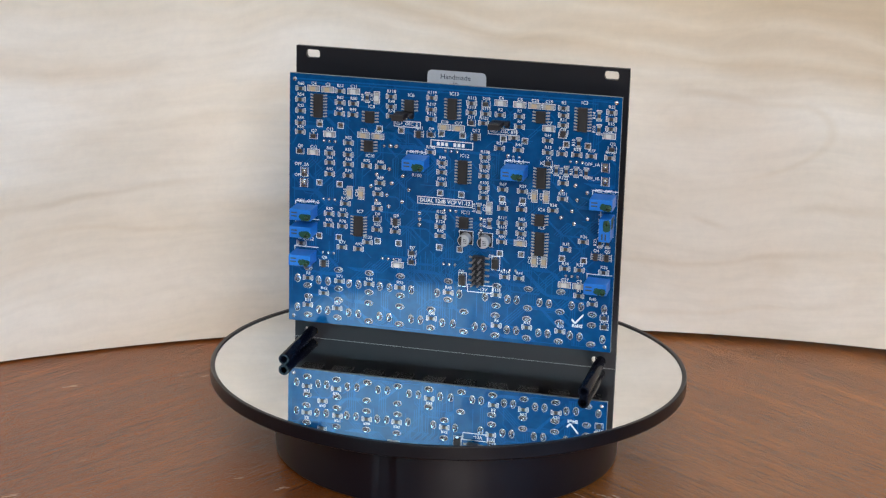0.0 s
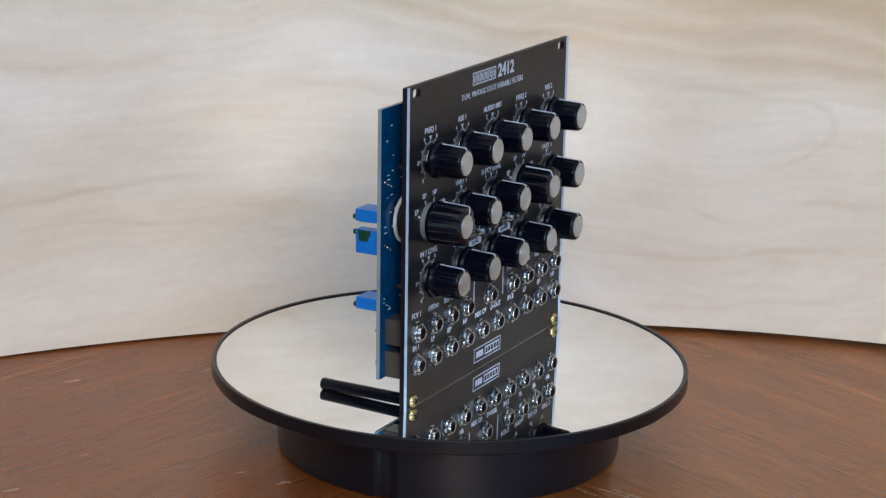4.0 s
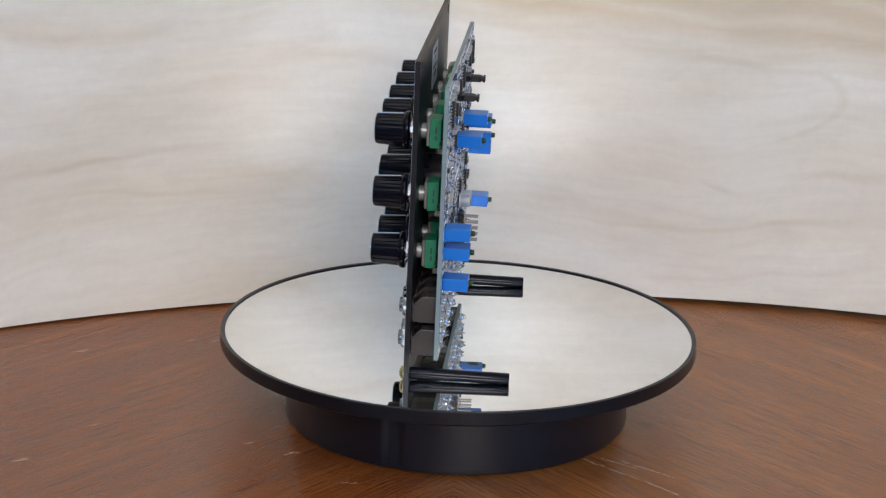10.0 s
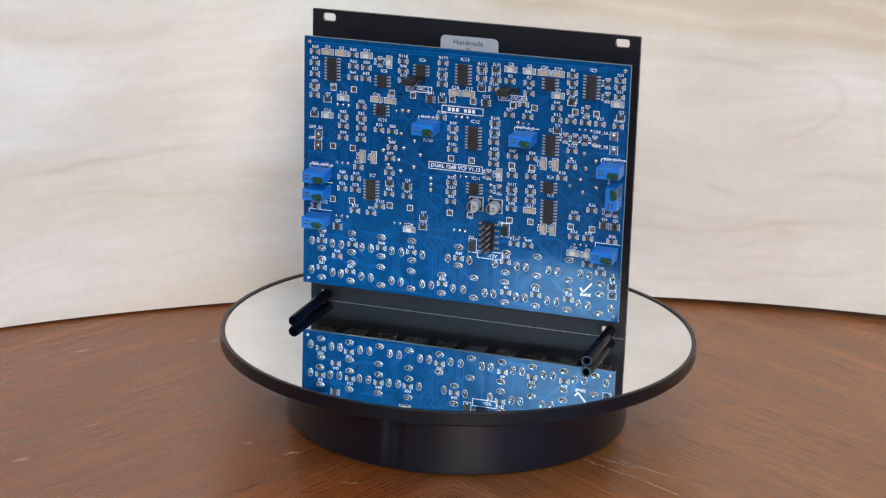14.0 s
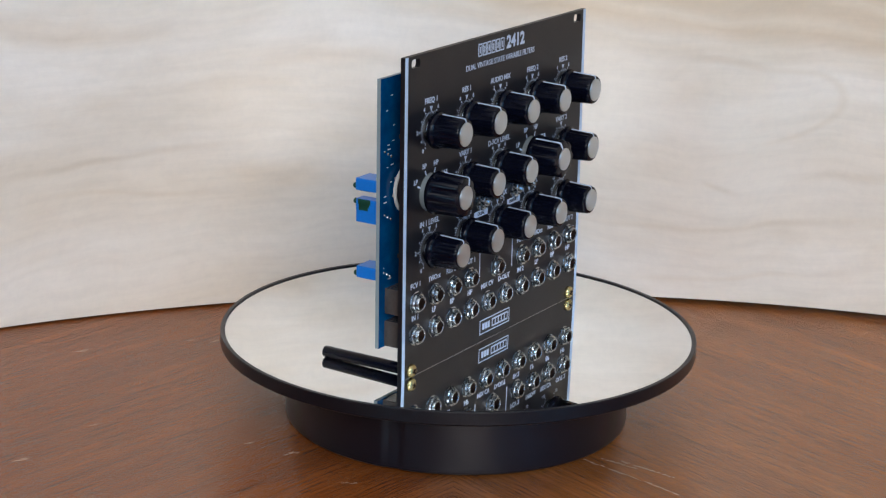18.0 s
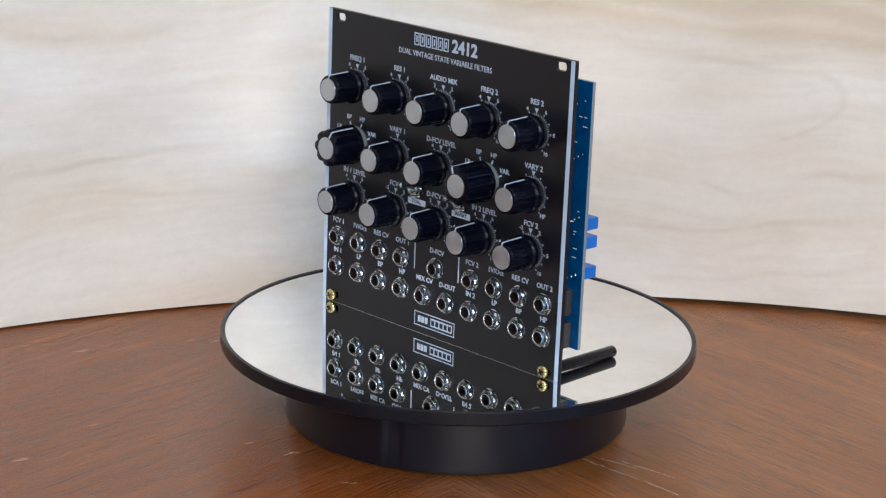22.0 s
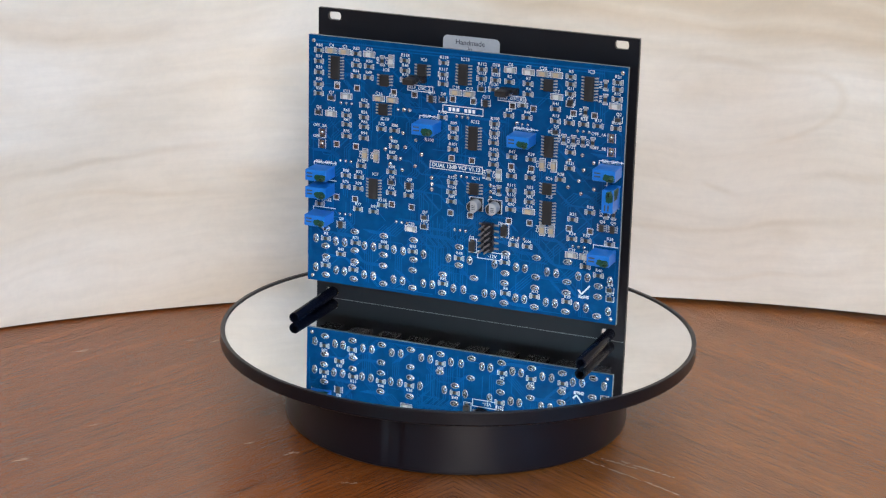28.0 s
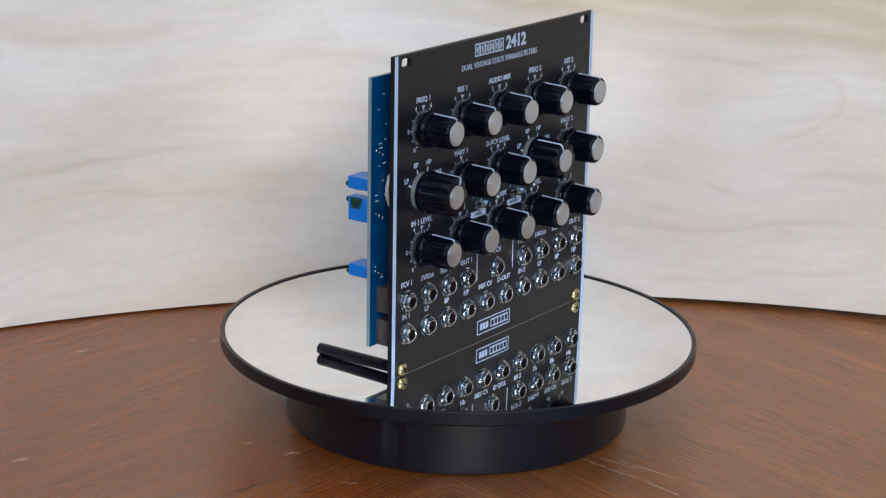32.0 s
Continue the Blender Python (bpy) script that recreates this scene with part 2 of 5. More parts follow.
CHIP = worn("chip_epoxy", (0.014, 0.013, 0.014), 0.5, scale=2500, amount=0.25)
RES_BODY = worn("resistor_body", (0.03, 0.026, 0.026), 0.4, scale=3000, amount=0.3)
CAP_TAN = worn("tan_ceramic", (0.46, 0.37, 0.26), 0.5, scale=3000, amount=0.15)
CAP_GREY = worn("grey_ceramic", (0.60, 0.61, 0.61), 0.5, scale=3000, amount=0.15)
TRIM_BLUE = worn("blue_plastic", (0.001, 0.155, 0.58), 0.34, scale=1200, amount=0.08)
LACQUER = worn("green_lacquer", (0.001, 0.050, 0.026), 0.5, scale=900, amount=0.3)
POT_GREEN = worn("green_plastic", (0.018, 0.235, 0.12), 0.4, scale=900, amount=0.1)
SMOKED = worn("smoked_plastic", (0.060, 0.055, 0.053), 0.12, scale=900, amount=0.15)
WHITE_PLASTIC = worn("white_plastic", (0.6, 0.6, 0.58), 0.4, scale=900, amount=0.08)
CLEAR_GREY = worn("grey_washer", (0.25, 0.29, 0.31), 0.25, 0.4, scale=900, amount=0.1)
SILVER_LABEL = worn("silver_label", (0.50, 0.53, 0.58), 0.42, 0.35, scale=900, amount=0.06)
LABEL_INK = material("label_ink", (0.05, 0.06, 0.09), 0.6)
DULL_PIN = worn("dull_pins", (0.26, 0.235, 0.22), 0.4, 0.4, scale=2500, amount=0.2)
BOARD_EDGE = worn("board_edge", (0.19, 0.25, 0.27), 0.6, scale=1500, amount=0.1)
def glowing(name, colour, strength):
    m = material(name, (0.1, 0.1, 0.1), 0.9)
    bsdf(m).inputs["Emission Color"].default_value = (*colour, 1)
    bsdf(m).inputs["Emission Strength"].default_value = strength
    return m


NET_CURTAIN, BRIGHT_SKY = glowing("lit_net_curtain", (1.0, 0.91, 0.95), 1.2), glowing("bright_sky", (0.25, 0.55, 1.0), 1.0)
WHITE_SKY = glowing("white_sky", (1.0, 0.97, 0.93), 2.0)
FELT = material("black_gap", (0.006, 0.005, 0.005), 0.9)


# ---- building helpers ----
def bm_box(bm, w, d, h, at=(0, 0, 0), mat=0, bevel=0.0):
    """A box centred at x and y, standing on its z."""
    r = bmesh.ops.create_cube(bm, size=1.0, matrix=Matrix.Translation((at[0], at[1], at[2] + h / 2)) @ Matrix.Diagonal((w, d, h, 1)))
    faces = {f for v in r["verts"] for f in v.link_faces}
    for f in faces:
        f.material_index = mat
    if bevel:
        es = list({e for v in r["verts"] for e in v.link_edges})
        b = bmesh.ops.bevel(bm, geom=es, offset=bevel, segments=1, affect="EDGES")
        for f in b["faces"]:
            f.material_index = mat
    return r


def bm_lathe(bm, profile, n, mat=0, m=None, smooth=True):
    """A body of revolution about z: profile of (radius, height, [material]) from the bottom up."""
    m = m or Matrix()
    rings = []
    for row in profile:
        r, z = row[0], row[1]
        if r < 1e-7:
            rings.append([bm.verts.new(m @ Vector((0, 0, z)))])
        else:
            rings.append([bm.verts.new(m @ Vector((r * math.cos(2 * math.pi * i / n), r * math.sin(2 * math.pi * i / n), z))) for i in range(n)])
    for k in range(len(rings) - 1):
        a, b = rings[k], rings[k + 1]
        use = profile[k][2] if len(profile[k]) > 2 else mat
        for i in range(n):
            j = (i + 1) % n
            if len(a) == 1 and len(b) == 1:
                continue
            if len(a) == 1:
                f = bm.faces.new((a[0], b[j], b[i]))
            elif len(b) == 1:
                f = bm.faces.new((a[i], a[j], b[0]))
            else:
                f = bm.faces.new((a[i], a[j], b[j], b[i]))
            f.material_index, f.smooth = use, smooth
    return rings


def bm_frame(bm, w, d, t, h, mat=0):
    """A flat rectangular frame, in one piece."""
    loops = []
    for z in (0, h):
        for k in (0, t):
            loops.append([bm.verts.new((sx * (w / 2 - k), sy * (d / 2 - k), z)) for sx, sy in ((-1, -1), (1, -1), (1, 1), (-1, 1))])
    o0, i0, o1, i1 = loops
    for i in range(4):
        j = (i + 1) % 4
        for quad in ((o1[i], o1[j], i1[j], i1[i]), (o0[i], o0[j], o1[j], o1[i]), (i1[i], i1[j], i0[j], i0[i])):
            bm.faces.new(quad).material_index = mat


def bm_rounded(bm, w, d, r, h, mat=0):
    """A flat plate with rounded corners."""
    rim = []
    for sx, sy, a0 in ((1, 1, 0), (-1, 1, 90), (-1, -1, 180), (1, -1, 270)):
        for k in range(5):
            a = radians(a0 + 22.5 * k)
            rim.append((sx * (w / 2 - r) + r * math.cos(a), sy * (d / 2 - r) + r * math.sin(a)))
    low, top = ([bm.verts.new((x, y, z)) for x, y in rim] for z in (0.0, h))
    bm.faces.new(top).material_index = mat
    for i in range(len(rim)):
        j = (i + 1) % len(rim)
        bm.faces.new((low[i], low[j], top[j], top[i])).material_index = mat


def mesh_of(name, bm, mats):
    me = bpy.data.meshes.new(name)
    bmesh.ops.recalc_face_normals(bm, faces=bm.faces)
    bm.to_mesh(me)
    bm.free()
    for m in mats if isinstance(mats, (list, tuple)) else [mats]:
        me.materials.append(m)
    return me


def put(name, me, parent=None, m=None, label=""):
    ob = new(name, me)
    if parent:
        ob.parent = parent
    ob.matrix_basis = m or Matrix()
    return tagged(ob, label)


def part(name, bm, mats, parent, label="", m=None):
    return put(name, mesh_of(name, bm, mats), parent, m, label)


def thing(name, label, category, group="", m=None):
    ob = new(name)
    ob.empty_display_size = 0.02
    ob.matrix_basis = m or Matrix()
    return tagged(ob, label, category, group)


def smooth_by(bm, angle=35):
    bmesh.ops.recalc_face_normals(bm, faces=bm.faces)
    bm.normal_update()
    for f in bm.faces:
        f.smooth = True
    for e in bm.edges:
        if len(e.link_faces) == 2 and e.calc_face_angle(0) > radians(angle):
            e.smooth = False


WRITTEN = {}


def writing(text, size, weight=0.0, depth=0.00006, tight=1.0, width=1.0):
    """The mesh of a line of text, centred, with its capitals standing on y = -half their height."""
    key = (text, size, weight, tight, width)
    if key not in WRITTEN:
        c = bpy.data.curves.new("text", "FONT")
        c.body, c.size, c.align_x, c.align_y = text, size, "CENTER", "CENTER"
        c.resolution_u, c.extrude, c.offset, c.space_character = 2, depth, weight * size, tight
        ob = bpy.data.objects.new("text", c)
        scene.collection.objects.link(ob)
        me = bpy.data.meshes.new_from_object(ob.evaluated_get(bpy.context.evaluated_depsgraph_get()))
        bpy.data.objects.remove(ob)
        bpy.data.curves.remove(c)
        if width != 1.0:
            me.transform(Matrix.Diagonal((width, 1, 1, 1)))
        WRITTEN[key] = me
    return WRITTEN[key]


def add_mesh(bm, me, m, mat=0):
    """Adds a copy of a mesh to a bmesh."""
    n, k = len(bm.verts), len(bm.faces)
    bm.from_mesh(me)
    bm.verts.ensure_lookup_table()
    bm.faces.ensure_lookup_table()
    bmesh.ops.transform(bm, matrix=m, verts=bm.verts[n:])
    for f in bm.faces[k:]:
        f.material_index = mat


# ---- the room, out of view but for what the mirror and the gloss show ----
TABLE_Z = -0.0378


def slab(name, w, d, h, at, mat, label, bevel=0.0):
    bm = bmesh.new()
    bm_box(bm, w, d, h, (0, 0, 0), 0, bevel)
    ob = put(name, mesh_of(name, bm, mat), None, pose(*at), label)
    return tagged(ob, kind="structure")


# the ceiling light: a flat square panel
bm = bmesh.new()
bm_frame(bm, 0.9, 0.9, 0.045, 0.04)
tagged(put("ceiling_lamp", mesh_of("ceiling_lamp", bm, WHITE_PLASTIC), None, pose(-0.3, -0.9, 1.71)), "white square frame of a flat ceiling light", "ceiling lamp")
slab("floor", 9.4, 2.71, 0.1, (0, -1.045, -0.89), FLOORING, "brown boarded floor of a plain room")
slab("ceiling", 9.4, 2.71, 0.1, (0, -1.045, 1.75), CEILING, "plain off-white ceiling of the room")
# unseen north wall, placed close behind the plywood to keep its foot gap dark
slab("shade_wall_north", 9.4, 0.1, 2.54, (0, 0.26, -0.79), WALL, "plain cream room wall, added out of view")
slab("wall_east", 0.1, 2.51, 2.54, (4.65, -1.045, -0.79), WALL, "plain cream room wall, added out of view")
slab("wall_west", 0.1, 2.51, 2.54, (-4.65, -1.045, -0.79), WALL, "plain cream room wall, added out of view")
# the wall behind the camera, with the openings of three windows
OPENINGS = ((-1.50, -1.04), (-0.38, 0.87), (0.93, 4.32))
bm = bmesh.new()
bm_box(bm, 9.4, 0.1, SILL + 0.79, (0, 0, 0))
bm_box(bm, 9.4, 0.1, 1.75 - LINTEL, (0, 0, LINTEL + 0.79))
edges_x = [-4.7] + [x for pair in OPENINGS for x in pair] + [4.7]
for x0, x1 in zip(edges_x[::2], edges_x[1::2]):
    bm_box(bm, x1 - x0, 0.1, LINTEL - SILL, ((x0 + x1) / 2, 0, SILL + 0.79))
tagged(put("wall_south", mesh_of("wall_south", bm, WALL), None, pose(0, -2.35, -0.79), "plain cream wall with three window openings"), kind="structure")
for k, (x0, x1) in enumerate(OPENINGS):
    x, w = (x0 + x1) / 2, x1 - x0
    bm = bmesh.new()
    for sx in (-1, 1):
        bm_box(bm, 0.04, 0.06, LINTEL - SILL, (sx * (w / 2 - 0.02), 0, 0))
    for z in (0.0, LINTEL - SILL - 0.04):
        bm_box(bm, w - 0.08, 0.05, 0.04, (0, 0, z))
    tagged(put("window_%d" % (k + 1), mesh_of("window", bm, WHITE_PLASTIC), None, pose(x, -2.35, SILL), "white frame of a window"), kind="structure")
    if k == 1:
        bm = bmesh.new()
        bm_box(bm, w - 0.08, 0.004, CURTAIN_TOP - SILL - 0.04, (0, 0, 0.04))
        tagged(put("net_curtain", mesh_of("net_curtain", bm, NET_CURTAIN), None, pose(x, -2.34, SILL), "net curtain over the lower half of a window"), kind="structure")
    bm = bmesh.new()
    bm_box(bm, w - 0.08, 0.004, LINTEL - SILL - 0.08, (0, 0, 0.04))
    tagged(put("backdrop_%d" % (k + 1), mesh_of("backdrop", bm, WHITE_SKY if k == 1 else BRIGHT_SKY), None, pose(x, -2.365, SILL), "bright daylight outside a window"), kind="structure")

# ---- table ----
table = thing("table", "dark red-brown wooden table with open grain and light scuffs", "table", m=pose(0.0, 0.0, TABLE_Z - 0.75))
bm = bmesh.new()
bm_box(bm, 1.5, 0.655, 0.03, (0, -0.1225, 0), 0, 0.004)
smooth_by(bm)
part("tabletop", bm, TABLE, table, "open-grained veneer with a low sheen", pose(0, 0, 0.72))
for x in (-0.68, 0.68):
    for y in (-0.38, 0.14):
        bm = bmesh.new()
        bm_box(bm, 0.06, 0.06, 0.72, (x, y, 0), 0, 0.004)
        part("leg", bm, TABLE, table)
# scuffs in the varnish
SCUFF = worn("scuffed_varnish", (0.36, 0.25, 0.17), 0.7, scale=3000, amount=0.3)
for x, y, s, a in ((-0.172, 0.060, 0.007, 22), (-0.1245, 0.080, 0.004, 25), (-0.113, 0.080, 0.005, 35), (-0.172, -0.070, 0.006, 24), (-0.084, -0.044, 0.004, 15),
                   (-0.0665, -0.054, 0.005, 40), (-0.065, -0.0525, 0.004, -10), (-0.0424, -0.0817, 0.003, 10), (-0.039, -0.082, 0.003, 20), (-0.15, -0.03, 0.003, 24)):
    bm = bmesh.new()
    bm_box(bm, s, s * 0.11, 0.00006, (0, 0, 0), 0, 0.00002)
    bm_box(bm, s * 0.5, s * 0.08, 0.00005, (s * 0.35, s * 0.2, 0))
    part("scuff", bm, SCUFF, table, "pale scuff", pose(x, y, 0.75, 0, 0, a))
# long splintered scratches beside the turntable's foot
for x0, y0, x1, y1, seed in ((0.053, -0.050, 0.088, -0.0825, 1), (0.068, -0.0505, 0.088, -0.066, 2), (0.060, -0.048, 0.074, -0.058, 3)):
    rs, bm, n = random.Random(seed), bmesh.new(), 26
    for k in range(n):
        if rs.random() < 0.08:
            continue
        f = k / n
        d = math.hypot(x1 - x0, y1 - y0) / n
        bmesh.ops.create_cube(bm, size=1.0, matrix=Matrix.Translation((x0 + (x1 - x0) * f, y0 + (y1 - y0) * f + rs.uniform(-0.0006, 0.0006), 0.00003))
                              @ pose(0, 0, 0, 0, 0, math.degrees(math.atan2(y1 - y0, x1 - x0)) + rs.uniform(-14, 14))
                              @ Matrix.Diagonal((d * rs.uniform(0.8, 1.5), rs.uniform(0.0002, 0.0010), 0.00008, 1)))
    part("scratch", bm, SCUFF, table, "pale splintered scratch", pose(0, 0, 0.75))

# ---- backdrop: a thin sheet of plywood bent round behind the table ----
bm = bmesh.new()
N, CX, CY, R = 96, 0.0619, -0.3699, 0.5333
rows = []
for k in range(N + 1):
    a = radians(152 - 118 * k / N)
    foot = 0.0011 + 0.0023 * min(1.0, max(0.0, (CX + R * math.cos(a) + 0.16) / 0.40))
    ring = []
    for r in (R, R + 0.004):
        for z in (foot, 0.46):
            ring.append(bm.verts.new((CX + r * math.cos(a), CY + r * math.sin(a), z)))
    rows.append(ring)
for k in range(N):
    a, b = rows[k], rows[k + 1]
    for i, j, mat in ((0, 1, 0), (1, 3, 1), (3, 2, 0), (2, 0, 1)):
        f = bm.faces.new((a[i], a[j], b[j], b[i]))
        f.material_index, f.smooth = mat, mat == 0
for r in (rows[0], rows[-1]):
    bm.faces.new((r[0], r[1], r[3], r[2])).material_index = 1
smooth_by(bm, 30)
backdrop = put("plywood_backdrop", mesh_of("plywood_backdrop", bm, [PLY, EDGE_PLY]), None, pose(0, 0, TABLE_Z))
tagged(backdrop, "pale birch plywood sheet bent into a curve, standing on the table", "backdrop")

# ---- turntable ----
turntable = thing("turntable", "black motorised turntable with a round mirror top, on the table", "turntable", m=pose(0, 0, TABLE_Z))
bm = bmesh.new()
bm_lathe(bm, [(0, 0.0006), (0.0715, 0.0006), (0.0722, 0.0012), (0.0725, 0.003), (0.0725, 0.0310), (0.0715, 0.0322), (0.0, 0.0322)], 360)
# a shallow upright channel moulded into the side
for v in bm.verts:
    away = math.degrees(math.atan2(v.co.x, -v.co.y)) + 19.7
    if abs(away) < 3.4 and v.co.z < 0.0315 and math.hypot(v.co.x, v.co.y) > 0.05:
        k = 1 - 0.0085 * min(1.0, (3.4 - abs(away)) / 1.0)
        v.co.x, v.co.y = v.co.x * k, v.co.y * k
smooth_by(bm, 30)
part("base", bm, HOUSING, turntable, "round satin black plastic housing")
bm = bmesh.new()
bm_lathe(bm, [(0.0, -0.001), (0.066, -0.001), (0.066, 0.0006), (0, 0.0006)], 64)
part("rubber_foot", bm, FELT, turntable, m=pose(0, 0, 0.001))
platter = thing("platter", "", "")
platter.parent = turntable
PLATTER_POSE = pose(0, 0, -TABLE_Z - 0.0005)
platter.matrix_basis = PLATTER_POSE
bm = bmesh.new()
bm_lathe(bm, [(0.0, -0.0052), (0.0993, -0.0052), (0.0998, -0.0049), (0.1, -0.0045), (0.1, 0.0003), (0.0998, 0.0006), (0.0984, 0.0006), (0.0981, 0.0003), (0.0981, -0.002),
              (0.0, -0.002)], 160)
smooth_by(bm, 25)
part("rim", bm, RIM_PLASTIC, platter, "dark grey plastic rim")
bm = bmesh.new()
bm_lathe(bm, [(0.0, -0.0019), (0.0980, -0.0019), (0.0980, 0.0), (0.0, 0.0)], 128, smooth=False)
part("mirror", bm, MIRROR, platter, "silvered mirror disc")

# ---- the synthesiser module, standing on its panel's lower edge and two spacers ----
MM = 0.001
FRONT = pose(0, 0, 0, 90)                      # x across, y up, z out of the panel
BACK = pose(0, 13.1 * MM, 0, 90, 0, 180)       # the same, out of the board's rear face
module = thing("synth_module", "black synthesiser module with a blue circuit board, standing on the mirror", "synthesiser")
LEAN = pose(0.00202, -0.01641, -0.0005, -0.78)


def on_front(x, z, out=0.0, turn=0.0):
    return Matrix.Translation((x * MM, -out * MM, z * MM)) @ FRONT @ pose(0, 0, 0, 0, 0, turn)


def on_back(u, v, out=0.0, turn=0.0):
    return BACK @ Matrix.Translation((u * MM, v * MM, out * MM)) @ pose(0, 0, 0, 0, 0, turn)


def slot(bm, x, y, w, h):
    """The outline of a slotted hole, with round ends."""
    r, n, vs = h / 2, 8, []
    for side, a0 in ((1, -90), (-1, 90)):
        for i in range(n + 1):
            a = radians(a0 + 180 * i / n)
            vs.append(bm.verts.new(((x + side * (w / 2 - r) + 0.55 * r * math.cos(a) + side * 0.45 * r) * MM, (y + r * math.sin(a)) * MM, 0)))
    return [bm.edges.new((vs[i], vs[(i + 1) % len(vs)])) for i in range(len(vs))]


W, H = 141.3, 128.5
bm = bmesh.new()
ring = [bm.verts.new((x * MM, y * MM, 0)) for x, y in ((-W / 2, 0), (W / 2, 0), (W / 2, H), (-W / 2, H))]
edges = [bm.edges.new((ring[i], ring[(i + 1) % 4])) for i in range(4)]
for x in (-63.3, 63.3):
    for y in (3.0, 125.4):
        edges += slot(bm, x, y, 6.0, 3.5)
fill = bmesh.ops.triangle_fill(bm, use_beauty=True, edges=edges)
faces = [g for g in fill["geom"] if isinstance(g, bmesh.types.BMFace)]
up = bmesh.ops.extrude_face_region(bm, geom=faces)
bmesh.ops.translate(bm, vec=(0, 0, -2.0 * MM), verts=[g for g in up["geom"] if isinstance(g, bmesh.types.BMVert)])
bm.normal_update()
for f in bm.faces:
    f.material_index = 0
panel = part("front_panel", bm, [PANEL, STRIP], module, "black panel with white lettering and pale edge strips", FRONT)


def printed(name, text, x, z, size, weight=0.012, width=1.0, mat=PRINT, out=0.03, tight=1.0):
    me = writing(text, size * MM, weight, width=width, tight=tight).copy()
    me.materials.clear()
    me.materials.append(mat)
    return put(name, me, panel, Matrix.Translation((x * MM, z * MM, out * MM)))


def bars(name, rects, mat, parent=None, m=None, depth=0.06):
    """Flat printed bars: (x, y, width, height), in millimetres."""
    bm = bmesh.new()
    for x, y, w, h in rects:
        bm_box(bm, w * MM, h * MM, depth * MM, (x * MM, y * MM, 0))
    return part(name, bm, mat, parent or panel, m=m or Matrix())


def outline(x, y, w, h, t):
    return [(x, y + h / 2 - t / 2, w, t), (x, y - h / 2 + t / 2, w, t), (x - w / 2 + t / 2, y, t, h - 2 * t), (x + w / 2 - t / 2, y, t, h - 2 * t)]


for side in (-1, 1):
    bars("edge_strip", [(side * (W / 2 - 1.05), H / 2, 2.05, H - 0.1)], STRIP)
bars("lower_edge", [(0, 0.12, 137.0, 0.09)], CASE)
bars("lower_edge", [(0, 0.12, 141.0, 0.09)], CASE, m=Matrix.Translation((0, 0, -2.05 * MM)))
# the maker's marks, as plain blocks
for i in range(6):
    x = -16.4 + 3.42 * i
    bars("title_block", outline(x, 123.5, 2.9, 5.2, 0.5) + [(x, 123.5, 0.7, 2.6)], PRINT)
printed("lettering", "2412", 11.3, 123.5, 7.2, 0.035)
bars("maker_mark", outline(0, 6.2, 24.0, 6.2, 0.4) + [(-9.0, 6.2, 1.7, 2.7), (-6.9, 6.2, 1.7, 2.7), (-4.8, 6.2, 1.7, 2.7)], PRINT)
bars("maker_plate", [(4.2, 6.2, 12.8, 3.5)], PRINT)
bars("maker_plate_mark", [(-0.8 + 2.5 * i, 6.2, 1.8, 2.2) for i in range(5)], PANEL, depth=0.1)
printed("lettering", "DUAL VINTAGE STATE VARIABLE FILTERS", 0, 117.4, 3.25, 0.004, 0.9)

COLS = (-52.0, -26.0, 0.0, 26.0, 52.0)
ROW1, ROW2, ROW3 = 98.0, 73.1, 49.9
for x, text in zip(COLS, ("FREQ 1", "RES 1", "AUDIO MIX", "FREQ 2", "RES 2")):
    printed("lettering", text, x, 109.4, 3.0, 0.022)
for x, text in zip(COLS, ("", "VARY 1", "D-FCV LEVEL", "", "VARY 2")):
    if text:
        printed("lettering", text, x, 83.7, 3.0, 0.022)
for x, text in zip(COLS, ("IN 1 LEVEL", "FCV 1", "D-FCV MIX", "IN 2 LEVEL", "FCV 2")):
    printed("lettering", text, x, 60.7, 3.0, 0.022)

TEN = (("0", -145), ("2", -90), ("4", -31), ("6", 31), ("8", 90), ("10", 145))
FIVE = (("5", -90), ("2", -31), ("2", 31), ("5", 90))
SIGNED = (("-10", -145), ("-5", -90), ("-2", -31), ("2", 31), ("5", 90), ("10", 145))


